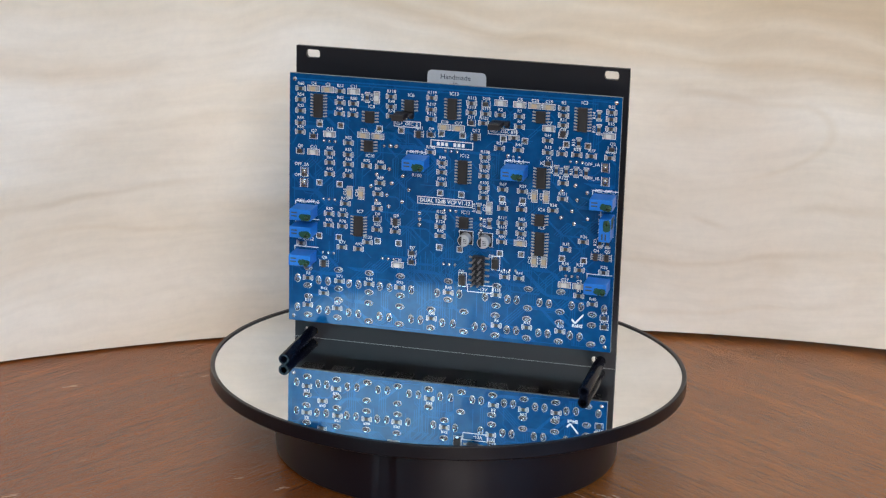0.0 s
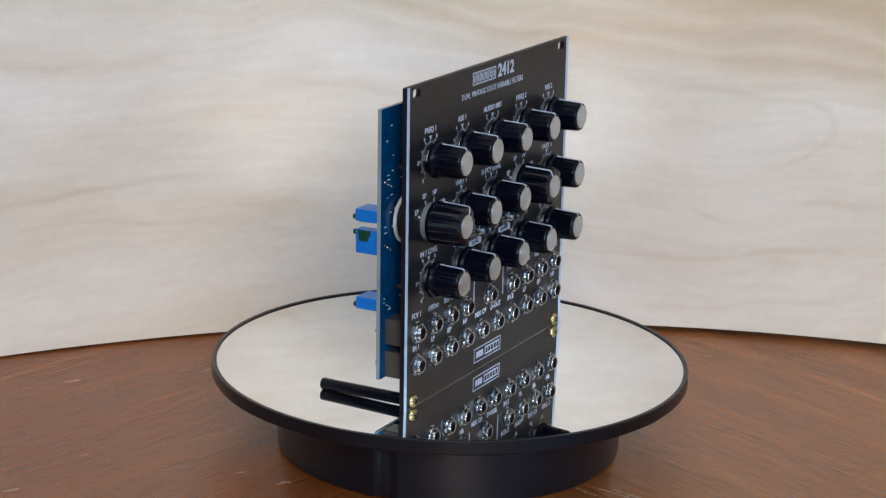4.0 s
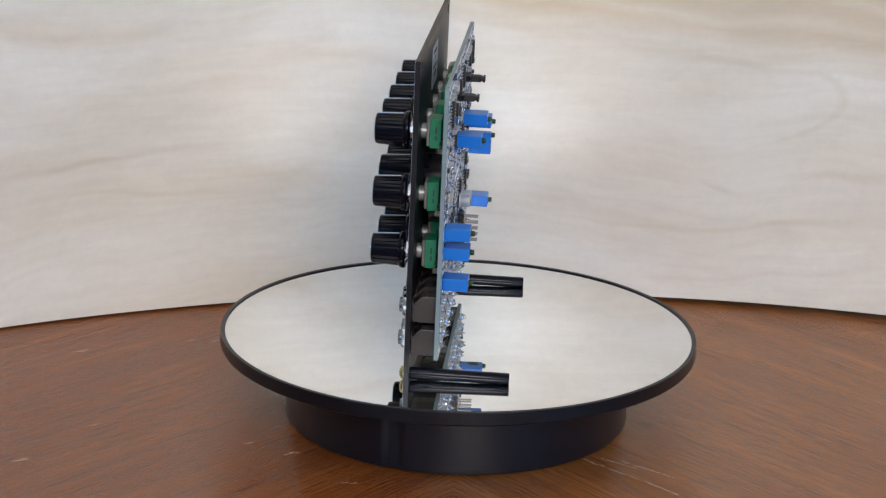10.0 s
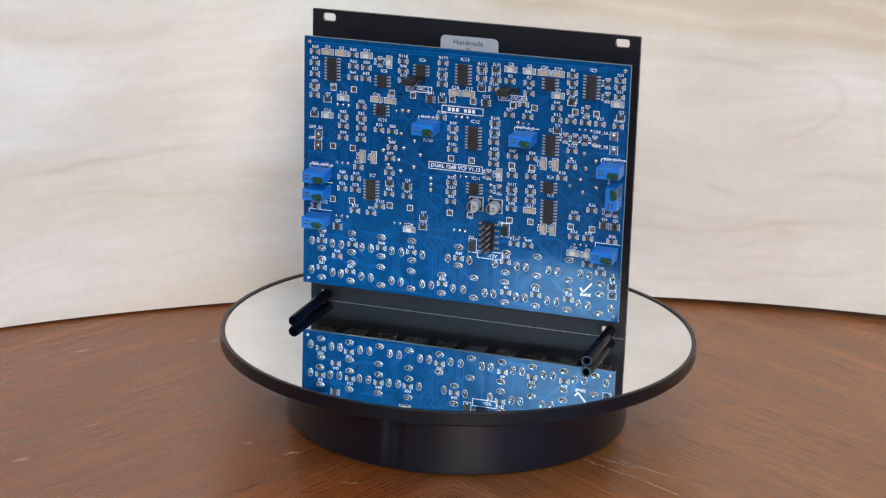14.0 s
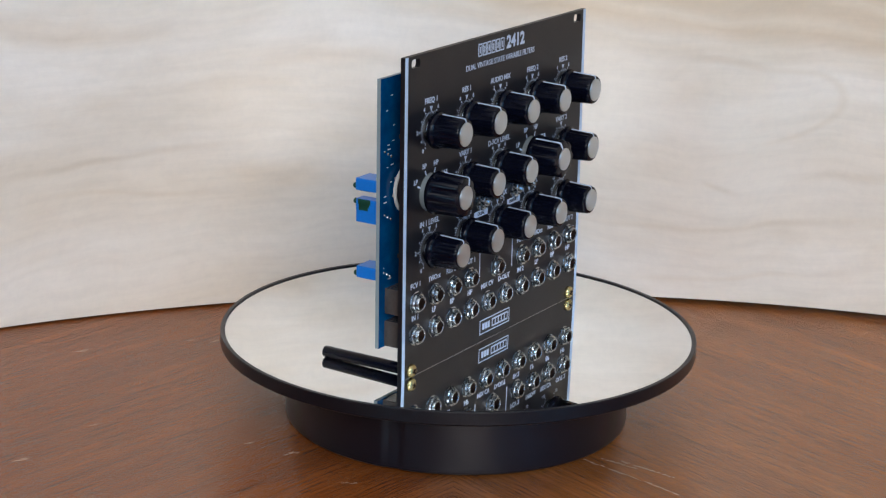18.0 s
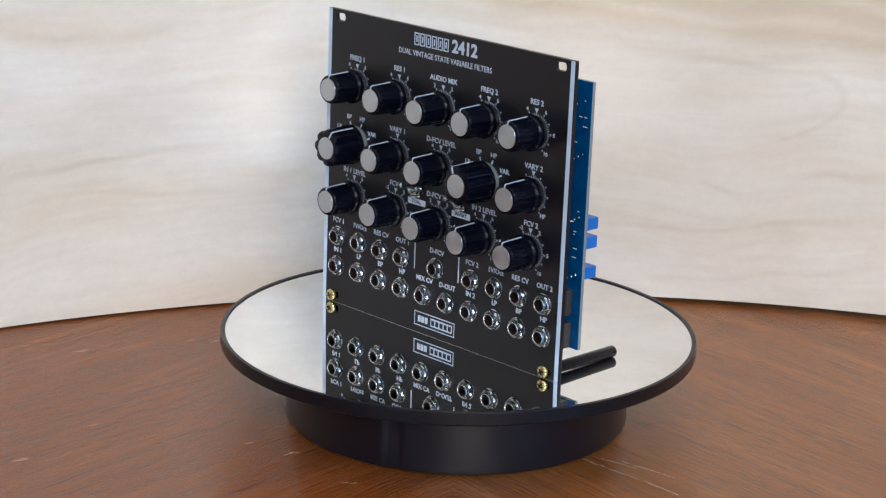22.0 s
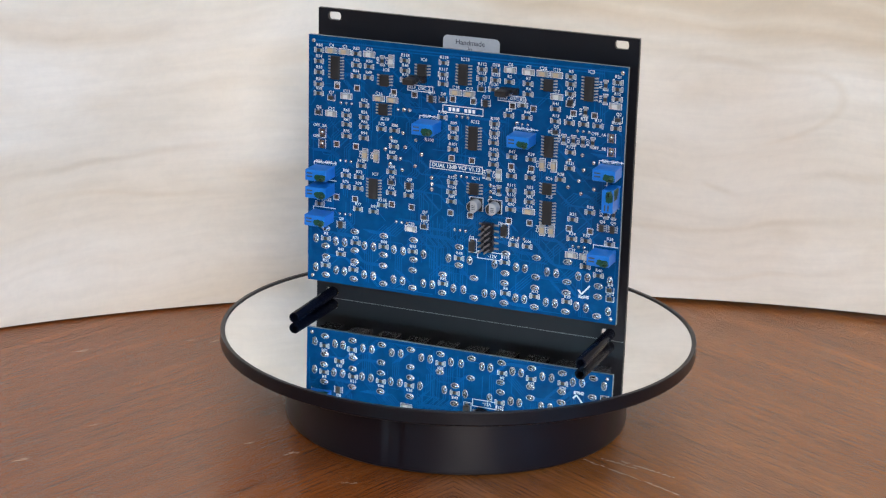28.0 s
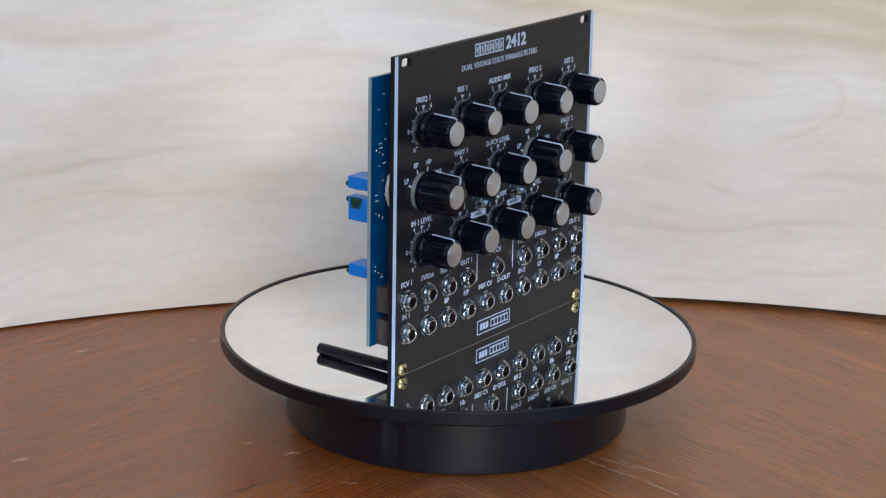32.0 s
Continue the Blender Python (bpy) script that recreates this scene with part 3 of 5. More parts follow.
def dial(x, z, numbers, ends=("", "")):
    """The printed scale round a knob: a wedge at the top, ticks and numbers."""
    bm = bmesh.new()
    for a in range(-150, 151, 30):
        if abs(a) > 8:
            near, long, wide = 7.6, 0.6, 0.55
            bmesh.ops.create_cube(bm, size=1.0, matrix=pose(0, 0, 0, 0, 0, -a) @ Matrix.Translation((0, (near + long / 2) * MM, 0.03 * MM)) @ Matrix.Diagonal((wide * MM, long * MM, 0.06 * MM, 1)))
    for a in range(-144, 145, 8):
        bmesh.ops.create_cube(bm, size=1.0, matrix=pose(0, 0, 0, 0, 0, -a) @ Matrix.Translation((0, 6.7 * MM, 0.03 * MM)) @ Matrix.Diagonal((0.22 * MM, 1.0 * MM, 0.05 * MM, 1)))
    wedge = [bm.verts.new((px * MM, py * MM, pz * MM)) for pz in (0.0, 0.07) for px, py in ((0, 7.1), (1.05, 9.1), (-1.05, 9.1))]
    bm.faces.new(wedge[3:])
    for i in range(3):
        bm.faces.new((wedge[i], wedge[(i + 1) % 3], wedge[3 + (i + 1) % 3], wedge[3 + i]))
    for text, a in numbers:
        r = 9.6 + 0.25 * (len(text) - 1)
        add_mesh(bm, writing(text, 2.3 * MM, 0.016), Matrix.Translation((r * math.sin(radians(a)) * MM, r * math.cos(radians(a)) * MM, 0.03 * MM)))
    part("dial_scale", bm, PRINT, panel, "white printed scale", Matrix.Translation((x * MM, z * MM, 0)))
    for text, side in zip(ends, (-1, 1)):
        if text:
            printed("lettering", text, x + side * (7.5 if len(text) > 3 else 6.0), z - 7.9, 2.4, 0.02)


for i, x in enumerate(COLS):
    dial(x, ROW1, FIVE if i == 2 else TEN, ("VCF 1", "VCF 2") if i == 2 else ("", ""))
    if i in (1, 4):
        dial(x, ROW2, (), ("LP", "HP"))
    if i == 2:
        dial(x, ROW2, TEN)
    dial(x, ROW3, (TEN, SIGNED, FIVE, TEN, SIGNED)[i], ("VCF 1", "VCF 2") if i == 2 else ("", ""))
for x in (-52.0, 26.0):
    bm = bmesh.new()
    for a in (-67.5, -22.5, 22.5, 67.5):
        bmesh.ops.create_cube(bm, size=1.0, matrix=pose(0, 0, 0, 0, 0, -a) @ Matrix.Translation((0, 8.7 * MM, 0.03 * MM)) @ Matrix.Diagonal((0.7 * MM, 1.9 * MM, 0.06 * MM, 1)))
    part("dial_scale", bm, PRINT, panel, "four printed position marks", Matrix.Translation((x * MM, ROW2 * MM, 0)))
    for text, dx, dz in (("LP", -10.4, 5.6), ("BP", -4.3, 10.8), ("HP", 4.0, 10.8), ("VAR", 10.2, 5.6)):
        printed("lettering", text, x + dx, ROW2 + dz, 2.75, 0.022)
for x, top, low in ((-13.1, "CASCADE", "DUAL"), (13.0, "VCF 2", "INVERT")):
    for z, text in ((67.8, top), (55.8, low)):
        bars("legend_plate", [(x, z, 10.5, 2.5)], PRINT)
        printed("lettering", text, x, z, 2.2, 0.02, 0.95, PANEL, 0.08)
    bars("divider_line", [(x, 38.6, 0.55, 23.0)], PRINT)

JACKS = [(x, 30.3, text) for x, text in zip((-61.3, -47.7, -34.2, -20.7, 0.0, 20.6, 34.1, 47.7, 61.1),
                                            ("FCV 1", "1V/Oct", "RES CV", "OUT 1", "D-FCV", "FCV 2", "1V/Oct", "RES CV", "OUT 2"))]
JACKS += [(-61.4 + 13.64 * i, 17.0, text) for i, text in enumerate(("IN 1", "LP", "BP", "HP", "MIX CV", "D-OUT", "IN 2", "LP", "BP", "HP"))]
for x, z, text in JACKS:
    printed("lettering", text, x, z + 6.85, 2.95, 0.022)

# silver label on the panel's rear face
bm = bmesh.new()
bm_rounded(bm, 25.0 * MM, 17.0 * MM, 2.0 * MM, 0.12 * MM)
REAR = pose(0, 2.0 * MM, 0, 90, 0, 180)
rear_in_panel = FRONT.inverted() @ REAR
sticker = part("rear_label", bm, SILVER_LABEL, panel, "silver label with rounded corners", rear_in_panel @ Matrix.Translation((-1.2 * MM, 113.9 * MM, 0.0)))
for text, z in (("Handmade", 119.8), ("in", 117.1)):
    me = writing(text, 3.0 * MM, 0.004).copy()
    me.materials.clear()
    me.materials.append(LABEL_INK)
    put("lettering", me, panel, rear_in_panel @ Matrix.Translation((-1.7 * MM, z * MM, 0.16 * MM)))
bars("label_line", [(-1.5, 113.4, 15.0, 1.2), (-1.5, 110.4, 12.0, 1.2)], LABEL_INK, panel, rear_in_panel @ Matrix.Translation((0, 0, 0.13 * MM)))


# ---- knobs, sockets, switches ----
def fluted(bm, profile, lobes, depth, n):
    """A knob's body: a lathe whose sides carry flutes. profile: (radius, height, flute)."""
    rings = []
    for r, z, k in profile:
        ring = []
        for i in range(n):
            a = 2 * math.pi * i / n
            groove = (0.5 + 0.5 * math.cos(lobes * a)) ** 2
            rr = r * (1 - depth * k * groove)
            ring.append(bm.verts.new((rr * math.sin(a) * MM, rr * math.cos(a) * MM, z * MM)))
        rings.append(ring)
    for a, b in zip(rings, rings[1:]):
        for i in range(n):
            j = (i + 1) % n
            bm.faces.new((a[i], a[j], b[j], b[i]))
    bm.faces.new(rings[-1])
    bm.faces.new(rings[0])
    smooth_by(bm, 40)


def line_on(bm, w, pts):
    """A raised line of width w along points (y, z) over the top of a knob."""
    for (y0, z0), (y1, z1) in zip(pts, pts[1:]):
        d = Vector((0, y1 - y0, z1 - z0))
        q = d.to_track_quat("Z", "Y").to_matrix().to_4x4()
        bmesh.ops.create_cube(bm, size=1.0, matrix=Matrix.Translation((0, (y0 + y1) / 2 * MM, (z0 + z1) / 2 * MM)) @ q @ Matrix.Diagonal((w * MM, 0.25 * MM, (d.length + 0.15) * MM, 1)))


def lathe_mesh(name, mat, profile, n, smooth=True):
    bm = bmesh.new()
    bm_lathe(bm, [(r * MM, z * MM) for r, z in profile], n, smooth=smooth)
    smooth_by(bm, 20)
    return mesh_of(name, bm, mat)


bm = bmesh.new()
fluted(bm, [(7.0, 2.4, 0), (7.25, 2.7, 0), (7.25, 4.2, 0), (6.95, 4.6, 0.0), (6.5, 5.0, 1), (6.1, 14.6, 1), (5.95, 15.2, 0.3), (5.7, 15.6, 0.0), (5.2, 15.8, 0.0)], 16, 0.036, 160)
KNOB_BODY = mesh_of("knob_body", bm, KNOB)
bm = bmesh.new()
fluted(bm, [(8.2, 2.4, 0), (8.5, 2.8, 0), (8.5, 4.0, 0), (8.3, 4.6, 1), (7.9, 15.4, 1), (7.5, 16.1, 1), (5.6, 16.4, 0.0)], 8, 0.14, 144)
SWITCH_BODY = mesh_of("switch_knob_body", bm, KNOB)
CAP = lathe_mesh("cap", TURNED, [(4.65, 15.7), (4.65, 16.1), (4.5, 16.22), (0, 16.22)], 48)
SWITCH_CAP = lathe_mesh("cap", TURNED, [(4.65, 16.3), (4.65, 16.7), (4.5, 16.82), (0, 16.82)], 48)
bm = bmesh.new()
line_on(bm, 0.6, [(6.5, 5.4), (6.1, 15.0), (5.85, 15.55), (4.7, 15.85)])
POINTER = mesh_of("pointer_line", bm, PRINT)
bm = bmesh.new()
line_on(bm, 0.65, [(8.35, 4.6), (7.95, 15.4), (7.5, 16.15), (5.0, 16.55)])
SWITCH_POINTER = mesh_of("pointer_line", bm, PRINT)
NUT = lathe_mesh("nut", NICKEL, [(5.3, 0), (5.3, 0.5), (4.4, 0.6), (4.4, 2.2), (3.4, 2.4), (3.4, 3.0), (0, 3.0)], 12, False)
COLLAR = lathe_mesh("collar", CLEAR_GREY, [(7.6, 0), (7.6, 2.6), (7.2, 2.9), (0, 2.9)], 40)


def knob(x, z, turn, selector=False):
    ob = put("selector_knob" if selector else "knob", SWITCH_BODY if selector else KNOB_BODY, module, on_front(x, z, 0.0, -turn),
             "glossy black scalloped knob with a turned aluminium cap" if selector else "glossy black fluted knob with a turned aluminium cap")
    put("cap", SWITCH_CAP if selector else CAP, ob, None, "turned aluminium cap")
    put("pointer_line", SWITCH_POINTER if selector else POINTER, ob, None, "white pointer line")
    put("collar" if selector else "nut", COLLAR if selector else NUT, ob, None, "pale grey collar" if selector else "nickel nut")


for i, x in enumerate(COLS):
    knob(x, ROW1, 0)
    knob(x, ROW2, (22.5, 0, 0, -22.5, 0)[i], i in (0, 3))
    knob(x, ROW3, 0)

# sockets
def hexagon(bm, flat, z0, z1, round_r, inner, washer):
    """A hexagon nut with a chamfered top on a round washer."""
    n, rings = 48, []
    for r, z, hexed in ((flat, z0, 1), (flat, z1 - 0.55, 1), (round_r, z1, 0), (inner, z1 - 0.35, 0)):
        ring = []
        for i in range(n):
            a = 360 * i / n
            k = 1 / math.cos(radians((a % 60) - 30)) if hexed else 1.0
            ring.append(bm.verts.new((min(r * k, flat * 1.12) * math.cos(radians(a)) * MM, min(r * k, flat * 1.12) * math.sin(radians(a)) * MM, z * MM)))
        rings.append(ring)
    for p, q in zip(rings, rings[1:]):
        for i in range(n):
            bm.faces.new((p[i], p[(i + 1) % n], q[(i + 1) % n], q[i]))
    bm_lathe(bm, [(washer * MM, 0), (washer * MM, 0.3 * MM), (flat * MM, 0.42 * MM)], 40)
    smooth_by(bm, 30)


bm = bmesh.new()
hexagon(bm, 3.85, 0.3, 2.0, 3.7, 3.0, 4.35)
HEX = mesh_of("hex_nut", bm, NICKEL)
bm = bmesh.new()
bm_lathe(bm, [(3.0 * MM, 0.3 * MM, 0), (3.0 * MM, 2.9 * MM, 0), (2.8 * MM, 3.2 * MM, 0), (2.5 * MM, 3.2 * MM, 0), (2.3 * MM, 3.0 * MM, 1), (2.2 * MM, -4 * MM, 1)], 32)
smooth_by(bm, 40)
SLEEVE = mesh_of("sleeve", bm, [NICKEL, DARK_HOLE])
bm = bmesh.new()
bm_lathe(bm, [(0, -3.5 * MM), (2.05 * MM, -3.5 * MM)], 24)
bm_box(bm, 0.5 * MM, 1.6 * MM, 1.0 * MM, (0.9 * MM, 0, -3.5 * MM), 1)
WELL = mesh_of("well", bm, [DARK_HOLE, STEEL])
bm = bmesh.new()
bm_box(bm, 9.0 * MM, 10.4 * MM, 9.4 * MM, (0, -0.4 * MM, -11.6 * MM), 0)
bmesh.ops.bevel(bm, geom=[e for e in bm.edges if e.verts[0].co.y > 0 and e.verts[1].co.y > 0 and abs(e.verts[0].co.z - e.verts[1].co.z) < 1e-6 and e.verts[0].co.z > -0.01],
                offset=3.4 * MM, segments=1, affect="EDGES")
bmesh.ops.bevel(bm, geom=bm.edges[:], offset=0.2 * MM, segments=1, affect="EDGES")
for s in (-1, 1):
    for y in (-3.4, 0.6):
        bm_box(bm, 0.1 * MM, 1.5 * MM, 1.6 * MM, (s * 4.5 * MM, y * MM, -11.7 * MM), 1)
bm_lathe(bm, [(3.9 * MM, -2.3 * MM), (3.9 * MM, -2.0 * MM)], 20, 1)
SOCKET_BODY = mesh_of("socket_body", bm, [SMOKED, CHIP])
for k, (x, z, text) in enumerate(JACKS):
    ob = put("jack_socket", SLEEVE, module, on_front(x, z), "nickel jack socket with a dark bore")
    put("hex_nut", HEX, ob, pose(0, 0, 0, 0, 0, (k * 37) % 60), "nickel hexagon nut")
    put("bore", WELL, ob)
    put("socket_body", SOCKET_BODY, ob, None, "smoked grey plastic body")

# toggle switches
for x, tilt in ((-13.2, -17), (13.1, -16)):
    bm = bmesh.new()
    bm_lathe(bm, [(2.9 * MM, 0), (2.9 * MM, 2.9 * MM), (2.6 * MM, 3.2 * MM), (1.7 * MM, 3.2 * MM), (1.4 * MM, 2.2 * MM), (0, 2.2 * MM)], 28)
    ob = part("toggle_switch", bm, NICKEL, module, "nickel toggle switch with a round-ended lever", on_front(x, 61.6))
    bm = bmesh.new()
    hexagon(bm, 3.9, 0.3, 2.0, 3.8, 2.9, 4.1)
    part("hex_nut", bm, NICKEL, ob, m=pose(0, 0, 0, 0, 0, 12))
    bm = bmesh.new()
    bm_lathe(bm, [(0.8 * MM, 2.0 * MM), (0.9 * MM, 5 * MM), (1.15 * MM, 8 * MM), (1.3 * MM, 9.4 * MM), (1.1 * MM, 10.2 * MM), (0.6 * MM, 10.6 * MM), (0, 10.7 * MM)], 20)
    part("lever", bm, NICKEL, ob, m=pose(0, 0, 0, tilt, 1))
    bm = bmesh.new()
    bm_box(bm, 7.5 * MM, 12.0 * MM, 8.5 * MM, (0, 0, -11.0 * MM), 0, 0.3 * MM)
    part("switch_body", bm, BLACK_PLASTIC, ob)

# cross-head screws through the lower slots, and the spacers behind them
for x in (-64.3, 63.0):
    bm = bmesh.new()
    bm_lathe(bm, [(2.75 * MM, 0), (2.75 * MM, 0.7 * MM), (2.4 * MM, 1.5 * MM), (1.5 * MM, 1.95 * MM), (0, 2.05 * MM)], 28)
    ob = part("screw", bm, BRASS, module, "yellow zinc cross-head screw", on_front(x, 2.9))
    bm = bmesh.new()
    for a in (25, 115):
        bmesh.ops.create_cube(bm, size=1.0, matrix=pose(0, 0, 0, 0, 0, a) @ Matrix.Translation((0, 0, 1.9 * MM)) @ Matrix.Diagonal((2.7 * MM, 0.6 * MM, 0.4 * MM, 1)))
    part("cross_recess", bm, DARK_HOLE, ob)
    bm = bmesh.new()
    bm_lathe(bm, [(0, 2.0 * MM), (2.35 * MM, 2.0 * MM), (2.35 * MM, 40.7 * MM), (2.2 * MM, 41.0 * MM), (1.55 * MM, 41.0 * MM), (1.45 * MM, 40.6 * MM), (1.45 * MM, 34 * MM), (0, 34 * MM)], 32)
    smooth_by(bm, 40)
    part("spacer", bm, KNOB, module, "long glossy black tubular spacer", Matrix.Translation((x * MM, 0, 2.9 * MM)) @ pose(0, 0, 0, -90))

# ---- potentiometer and switch bodies between panel and board ----
for i, x in enumerate(COLS):
    for z in (ROW1, ROW2, ROW3):
        if z == ROW2 and i in (0, 3):
            bm = bmesh.new()
            bm_lathe(bm, [(0, -2.0 * MM), (9.2 * MM, -2.0 * MM), (9.4 * MM, -2.4 * MM), (9.4 * MM, -9.2 * MM), (0, -9.2 * MM)], 40)
            smooth_by(bm, 40)
            ob = part("rotary_switch", bm, BLACK_PLASTIC, module, "black round rotary switch with a white base", on_front(x, z))
            bm = bmesh.new()
            bm_lathe(bm, [(0, -9.2 * MM), (9.9 * MM, -9.2 * MM), (9.9 * MM, -10.6 * MM), (0, -10.6 * MM)], 40, smooth=False)
            part("switch_base", bm, WHITE_PLASTIC, ob)
            for k in range(8):
                bm = bmesh.new()
                a = radians(45 * k + 10)
                bm_box(bm, 0.8 * MM, 0.8 * MM, 1.5 * MM, (9.0 * math.cos(a) * MM, 9.0 * math.sin(a) * MM, -11.95 * MM))
                part("pin", bm, STEEL, ob)
            continue
        bm = bmesh.new()
        bm_box(bm, 9.9 * MM, 11.4 * MM, 4.3 * MM, (0, 0, -9.8 * MM), 0, 0.25 * MM)
        ob = part("potentiometer", bm, POT_GREEN, module, "green potentiometer with a tinned metal case", on_front(x, z))
        bm = bmesh.new()
        bm_box(bm, 9.7 * MM, 10.6 * MM, 1.35 * MM, (0, 0.2 * MM, -5.5 * MM), 0, 0.35 * MM)
        bm_lathe(bm, [(3.0 * MM, -4.2 * MM), (3.0 * MM, -2.0 * MM)], 20)
        part("metal_case", bm, CASE, ob)
        bars("type_mark", [(-4.93, 1.4, 0.08, 2.6), (-4.93, -1.6, 0.08, 1.8)], LABEL_INK, ob, pose(0, 0, -8.2 * MM), 0.7)
        bars("type_mark", [(4.93, 1.4, 0.08, 2.6), (4.93, -1.6, 0.08, 1.8)], LABEL_INK, ob, pose(0, 0, -8.2 * MM), 0.7)
        for k in (-1, 0, 1):
            bm = bmesh.new()
            bm_box(bm, 0.9 * MM, 3.0 * MM, 0.4 * MM, (2.5 * k * MM, -6.6 * MM, -9.0 * MM))
            bm_box(bm, 0.9 * MM, 0.4 * MM, 3.2 * MM, (2.5 * k * MM, -8.0 * MM, -11.9 * MM))
            part("lead", bm, STEEL, ob)
        for k in (-1, 1):
            bm = bmesh.new()
            bm_box(bm, 0.4 * MM, 1.6 * MM, 2.6 * MM, (4.95 * k * MM, -3.6 * MM, -11.9 * MM))
            part("mounting_lug", bm, CHIP, ob)

# ---- circuit board ----
BW, B0, B1 = 139.8, 11.1, 119.0
bm = bmesh.new()
bm_box(bm, BW * MM, (B1 - B0) * MM, 1.6 * MM, (0, (B0 + B1) / 2 * MM, -1.6 * MM))
bm.normal_update()
for f in bm.faces:
    f.material_index = 0 if abs(f.normal.z) > 0.5 else 1
board = part("circuit_board", bm, [BOARD, BOARD_EDGE], module, "glossy blue circuit board crowded with small parts", BACK)


def on_board(u, v, out=0.0, turn=0.0):
    return Matrix.Translation((u * MM, v * MM, out * MM)) @ pose(0, 0, 0, 0, 0, turn)


# copper runs under the mask: bundles that bend by 45 degrees
rnd = random.Random(7)
bm = bmesh.new()


def run_of(pts, w):
    for (x0, y0), (x1, y1) in zip(pts, pts[1:]):
        d = math.hypot(x1 - x0, y1 - y0)
        if d > 0.05:
            a = math.degrees(math.atan2(y1 - y0, x1 - x0))
            bmesh_box(bm, on_board((x0 + x1) / 2, (y0 + y1) / 2, 0.0, a), (d + w) * MM, w * MM, 0.035 * MM)


def bmesh_box(bm, m, w, d, h):
    vs = [bm.verts.new(m @ Vector((sx * w / 2, sy * d / 2, sz * h))) for sz in (0, 1) for sx, sy in ((-1, -1), (1, -1), (1, 1), (-1, 1))]
    bm.faces.new(vs[4:])
    for i in range(4):
        j = (i + 1) % 4
        bm.faces.new((vs[i], vs[j], vs[4 + j], vs[4 + i]))


for _ in range(210):
    x, y = rnd.uniform(-66, 62), rnd.uniform(14, 113)
    count, pitch = rnd.choice((1, 1, 2, 3, 4)), 0.95
    d = rnd.choice((0, 1, 2, 3, 4, 5, 6, 7))
    if y < 40 and rnd.random() < 0.6:
        d = 2
    legs = []
    for k in range(rnd.choice((2, 3, 3, 4))):
        legs.append((d, rnd.uniform(3, 14)))
        d = (d + rnd.choice((-1, 1))) % 8
    for c in range(count):
        px, py, pts = x + c * pitch, y - c * pitch * 0.4, []
        pts.append((px, py))
        for dd, length in legs:
            px += length * math.cos(math.pi / 4 * dd)
            py += length * math.sin(math.pi / 4 * dd)
            px, py = max(-68.5, min(68.5, px)), max(12.5, min(117.5, py))
            pts.append((px, py))
        run_of(pts, 0.32)
for x in range(-12, 5):
    if x % 3:
        run_of([(x, 13.0 + (x % 5)), (x, 34), (x - 5, 39), (x - 5, 44 + x % 4)], 0.4)
run_of([(-68.5, 116.8), (68.5, 116.8)], 0.6)
run_of([(-66, 115.6), (60, 115.6)], 0.5)
tagged(part("copper_tracing", bm, TRACE, board, "copper tracks under blue mask"), kind="stuff")


# one mesh for each kind of small part, in millimetres on the board
def kind_mesh(name, mats, boxes, domes=(), rim=None):
    bm = bmesh.new()
    if rim:
        bm_frame(bm, rim[0] * MM, rim[1] * MM, rim[2] * MM, 0.06 * MM, rim[3])
    for x, y, z, w, d, h, mat in boxes:
        bm_box(bm, w * MM, d * MM, h * MM, (x * MM, y * MM, z * MM), mat)
    for x, y, rx, ry, h, mat in domes:
        m = Matrix.Translation((x * MM, y * MM, 0)) @ Matrix.Diagonal((rx * MM, ry * MM, h * MM, 1))
        bm_lathe(bm, [(1.0, 0.0), (0.92, 0.45), (0.62, 0.85), (0.0, 1.0)], 12, mat, m)
    return mesh_of(name, bm, mats)


def frame_boxes(w, h, t, mat, z=0.0):
    return [(x, y, z, bw, bh, 0.06, mat) for x, y, bw, bh in outline(0, 0, w, h, t)]


def brackets(w, h, t, mat):
    out = []
    for s in (-1, 1):
        out += [(s * (w / 2 - t / 2), 0, 0, t, h, 0.06, mat), (s * (w / 2 - 0.45), h / 2 - t / 2, 0, 0.9, t, 0.06, mat), (s * (w / 2 - 0.45), -h / 2 + t / 2, 0, 0.9, t, 0.06, mat)]
    return out


def chip_mats():
    return [RES_BODY, TERMINAL, SILK]


CHIP_R = kind_mesh("resistor", chip_mats(), [(0, 0, 0.05, 1.5, 1.3, 0.55, 0), (-1.0, 0, 0.05, 0.5, 1.34, 0.6, 1), (1.0, 0, 0.05, 0.5, 1.34, 0.6, 1),
                                             (-1.45, 0, 0, 0.7, 1.4, 0.18, 1), (1.45, 0, 0, 0.7, 1.4, 0.18, 1)] + brackets(4.5, 2.2, 0.24, 2))
CHIP_CT = kind_mesh("capacitor", [CAP_TAN, TERMINAL, SILK], [(0, 0, 0.05, 2.2, 1.7, 1.3, 0), (-1.35, 0, 0.05, 0.6, 1.74, 1.34, 1), (1.35, 0, 0.05, 0.6, 1.74, 1.34, 1),
                                                           (-1.85, 0, 0, 0.7, 1.8, 0.3, 1), (1.85, 0, 0, 0.7, 1.8, 0.3, 1)], rim=(5.4, 2.6, 0.24, 2))
CHIP_CG = CHIP_CT.copy()
CHIP_CG.materials[0] = CAP_GREY
SOT = kind_mesh("transistor", chip_mats(), [(0, 0, 0.15, 2.0, 1.5, 1.0, 0), (-0.9, -1.0, 0, 0.5, 0.8, 0.3, 1), (0.9, -1.0, 0, 0.5, 0.8, 0.3, 1), (0, 1.0, 0, 0.5, 0.8, 0.3, 1)]
                + [b for b in frame_boxes(3.6, 2.9, 0.22, 2) if b[1] <= 0.01])
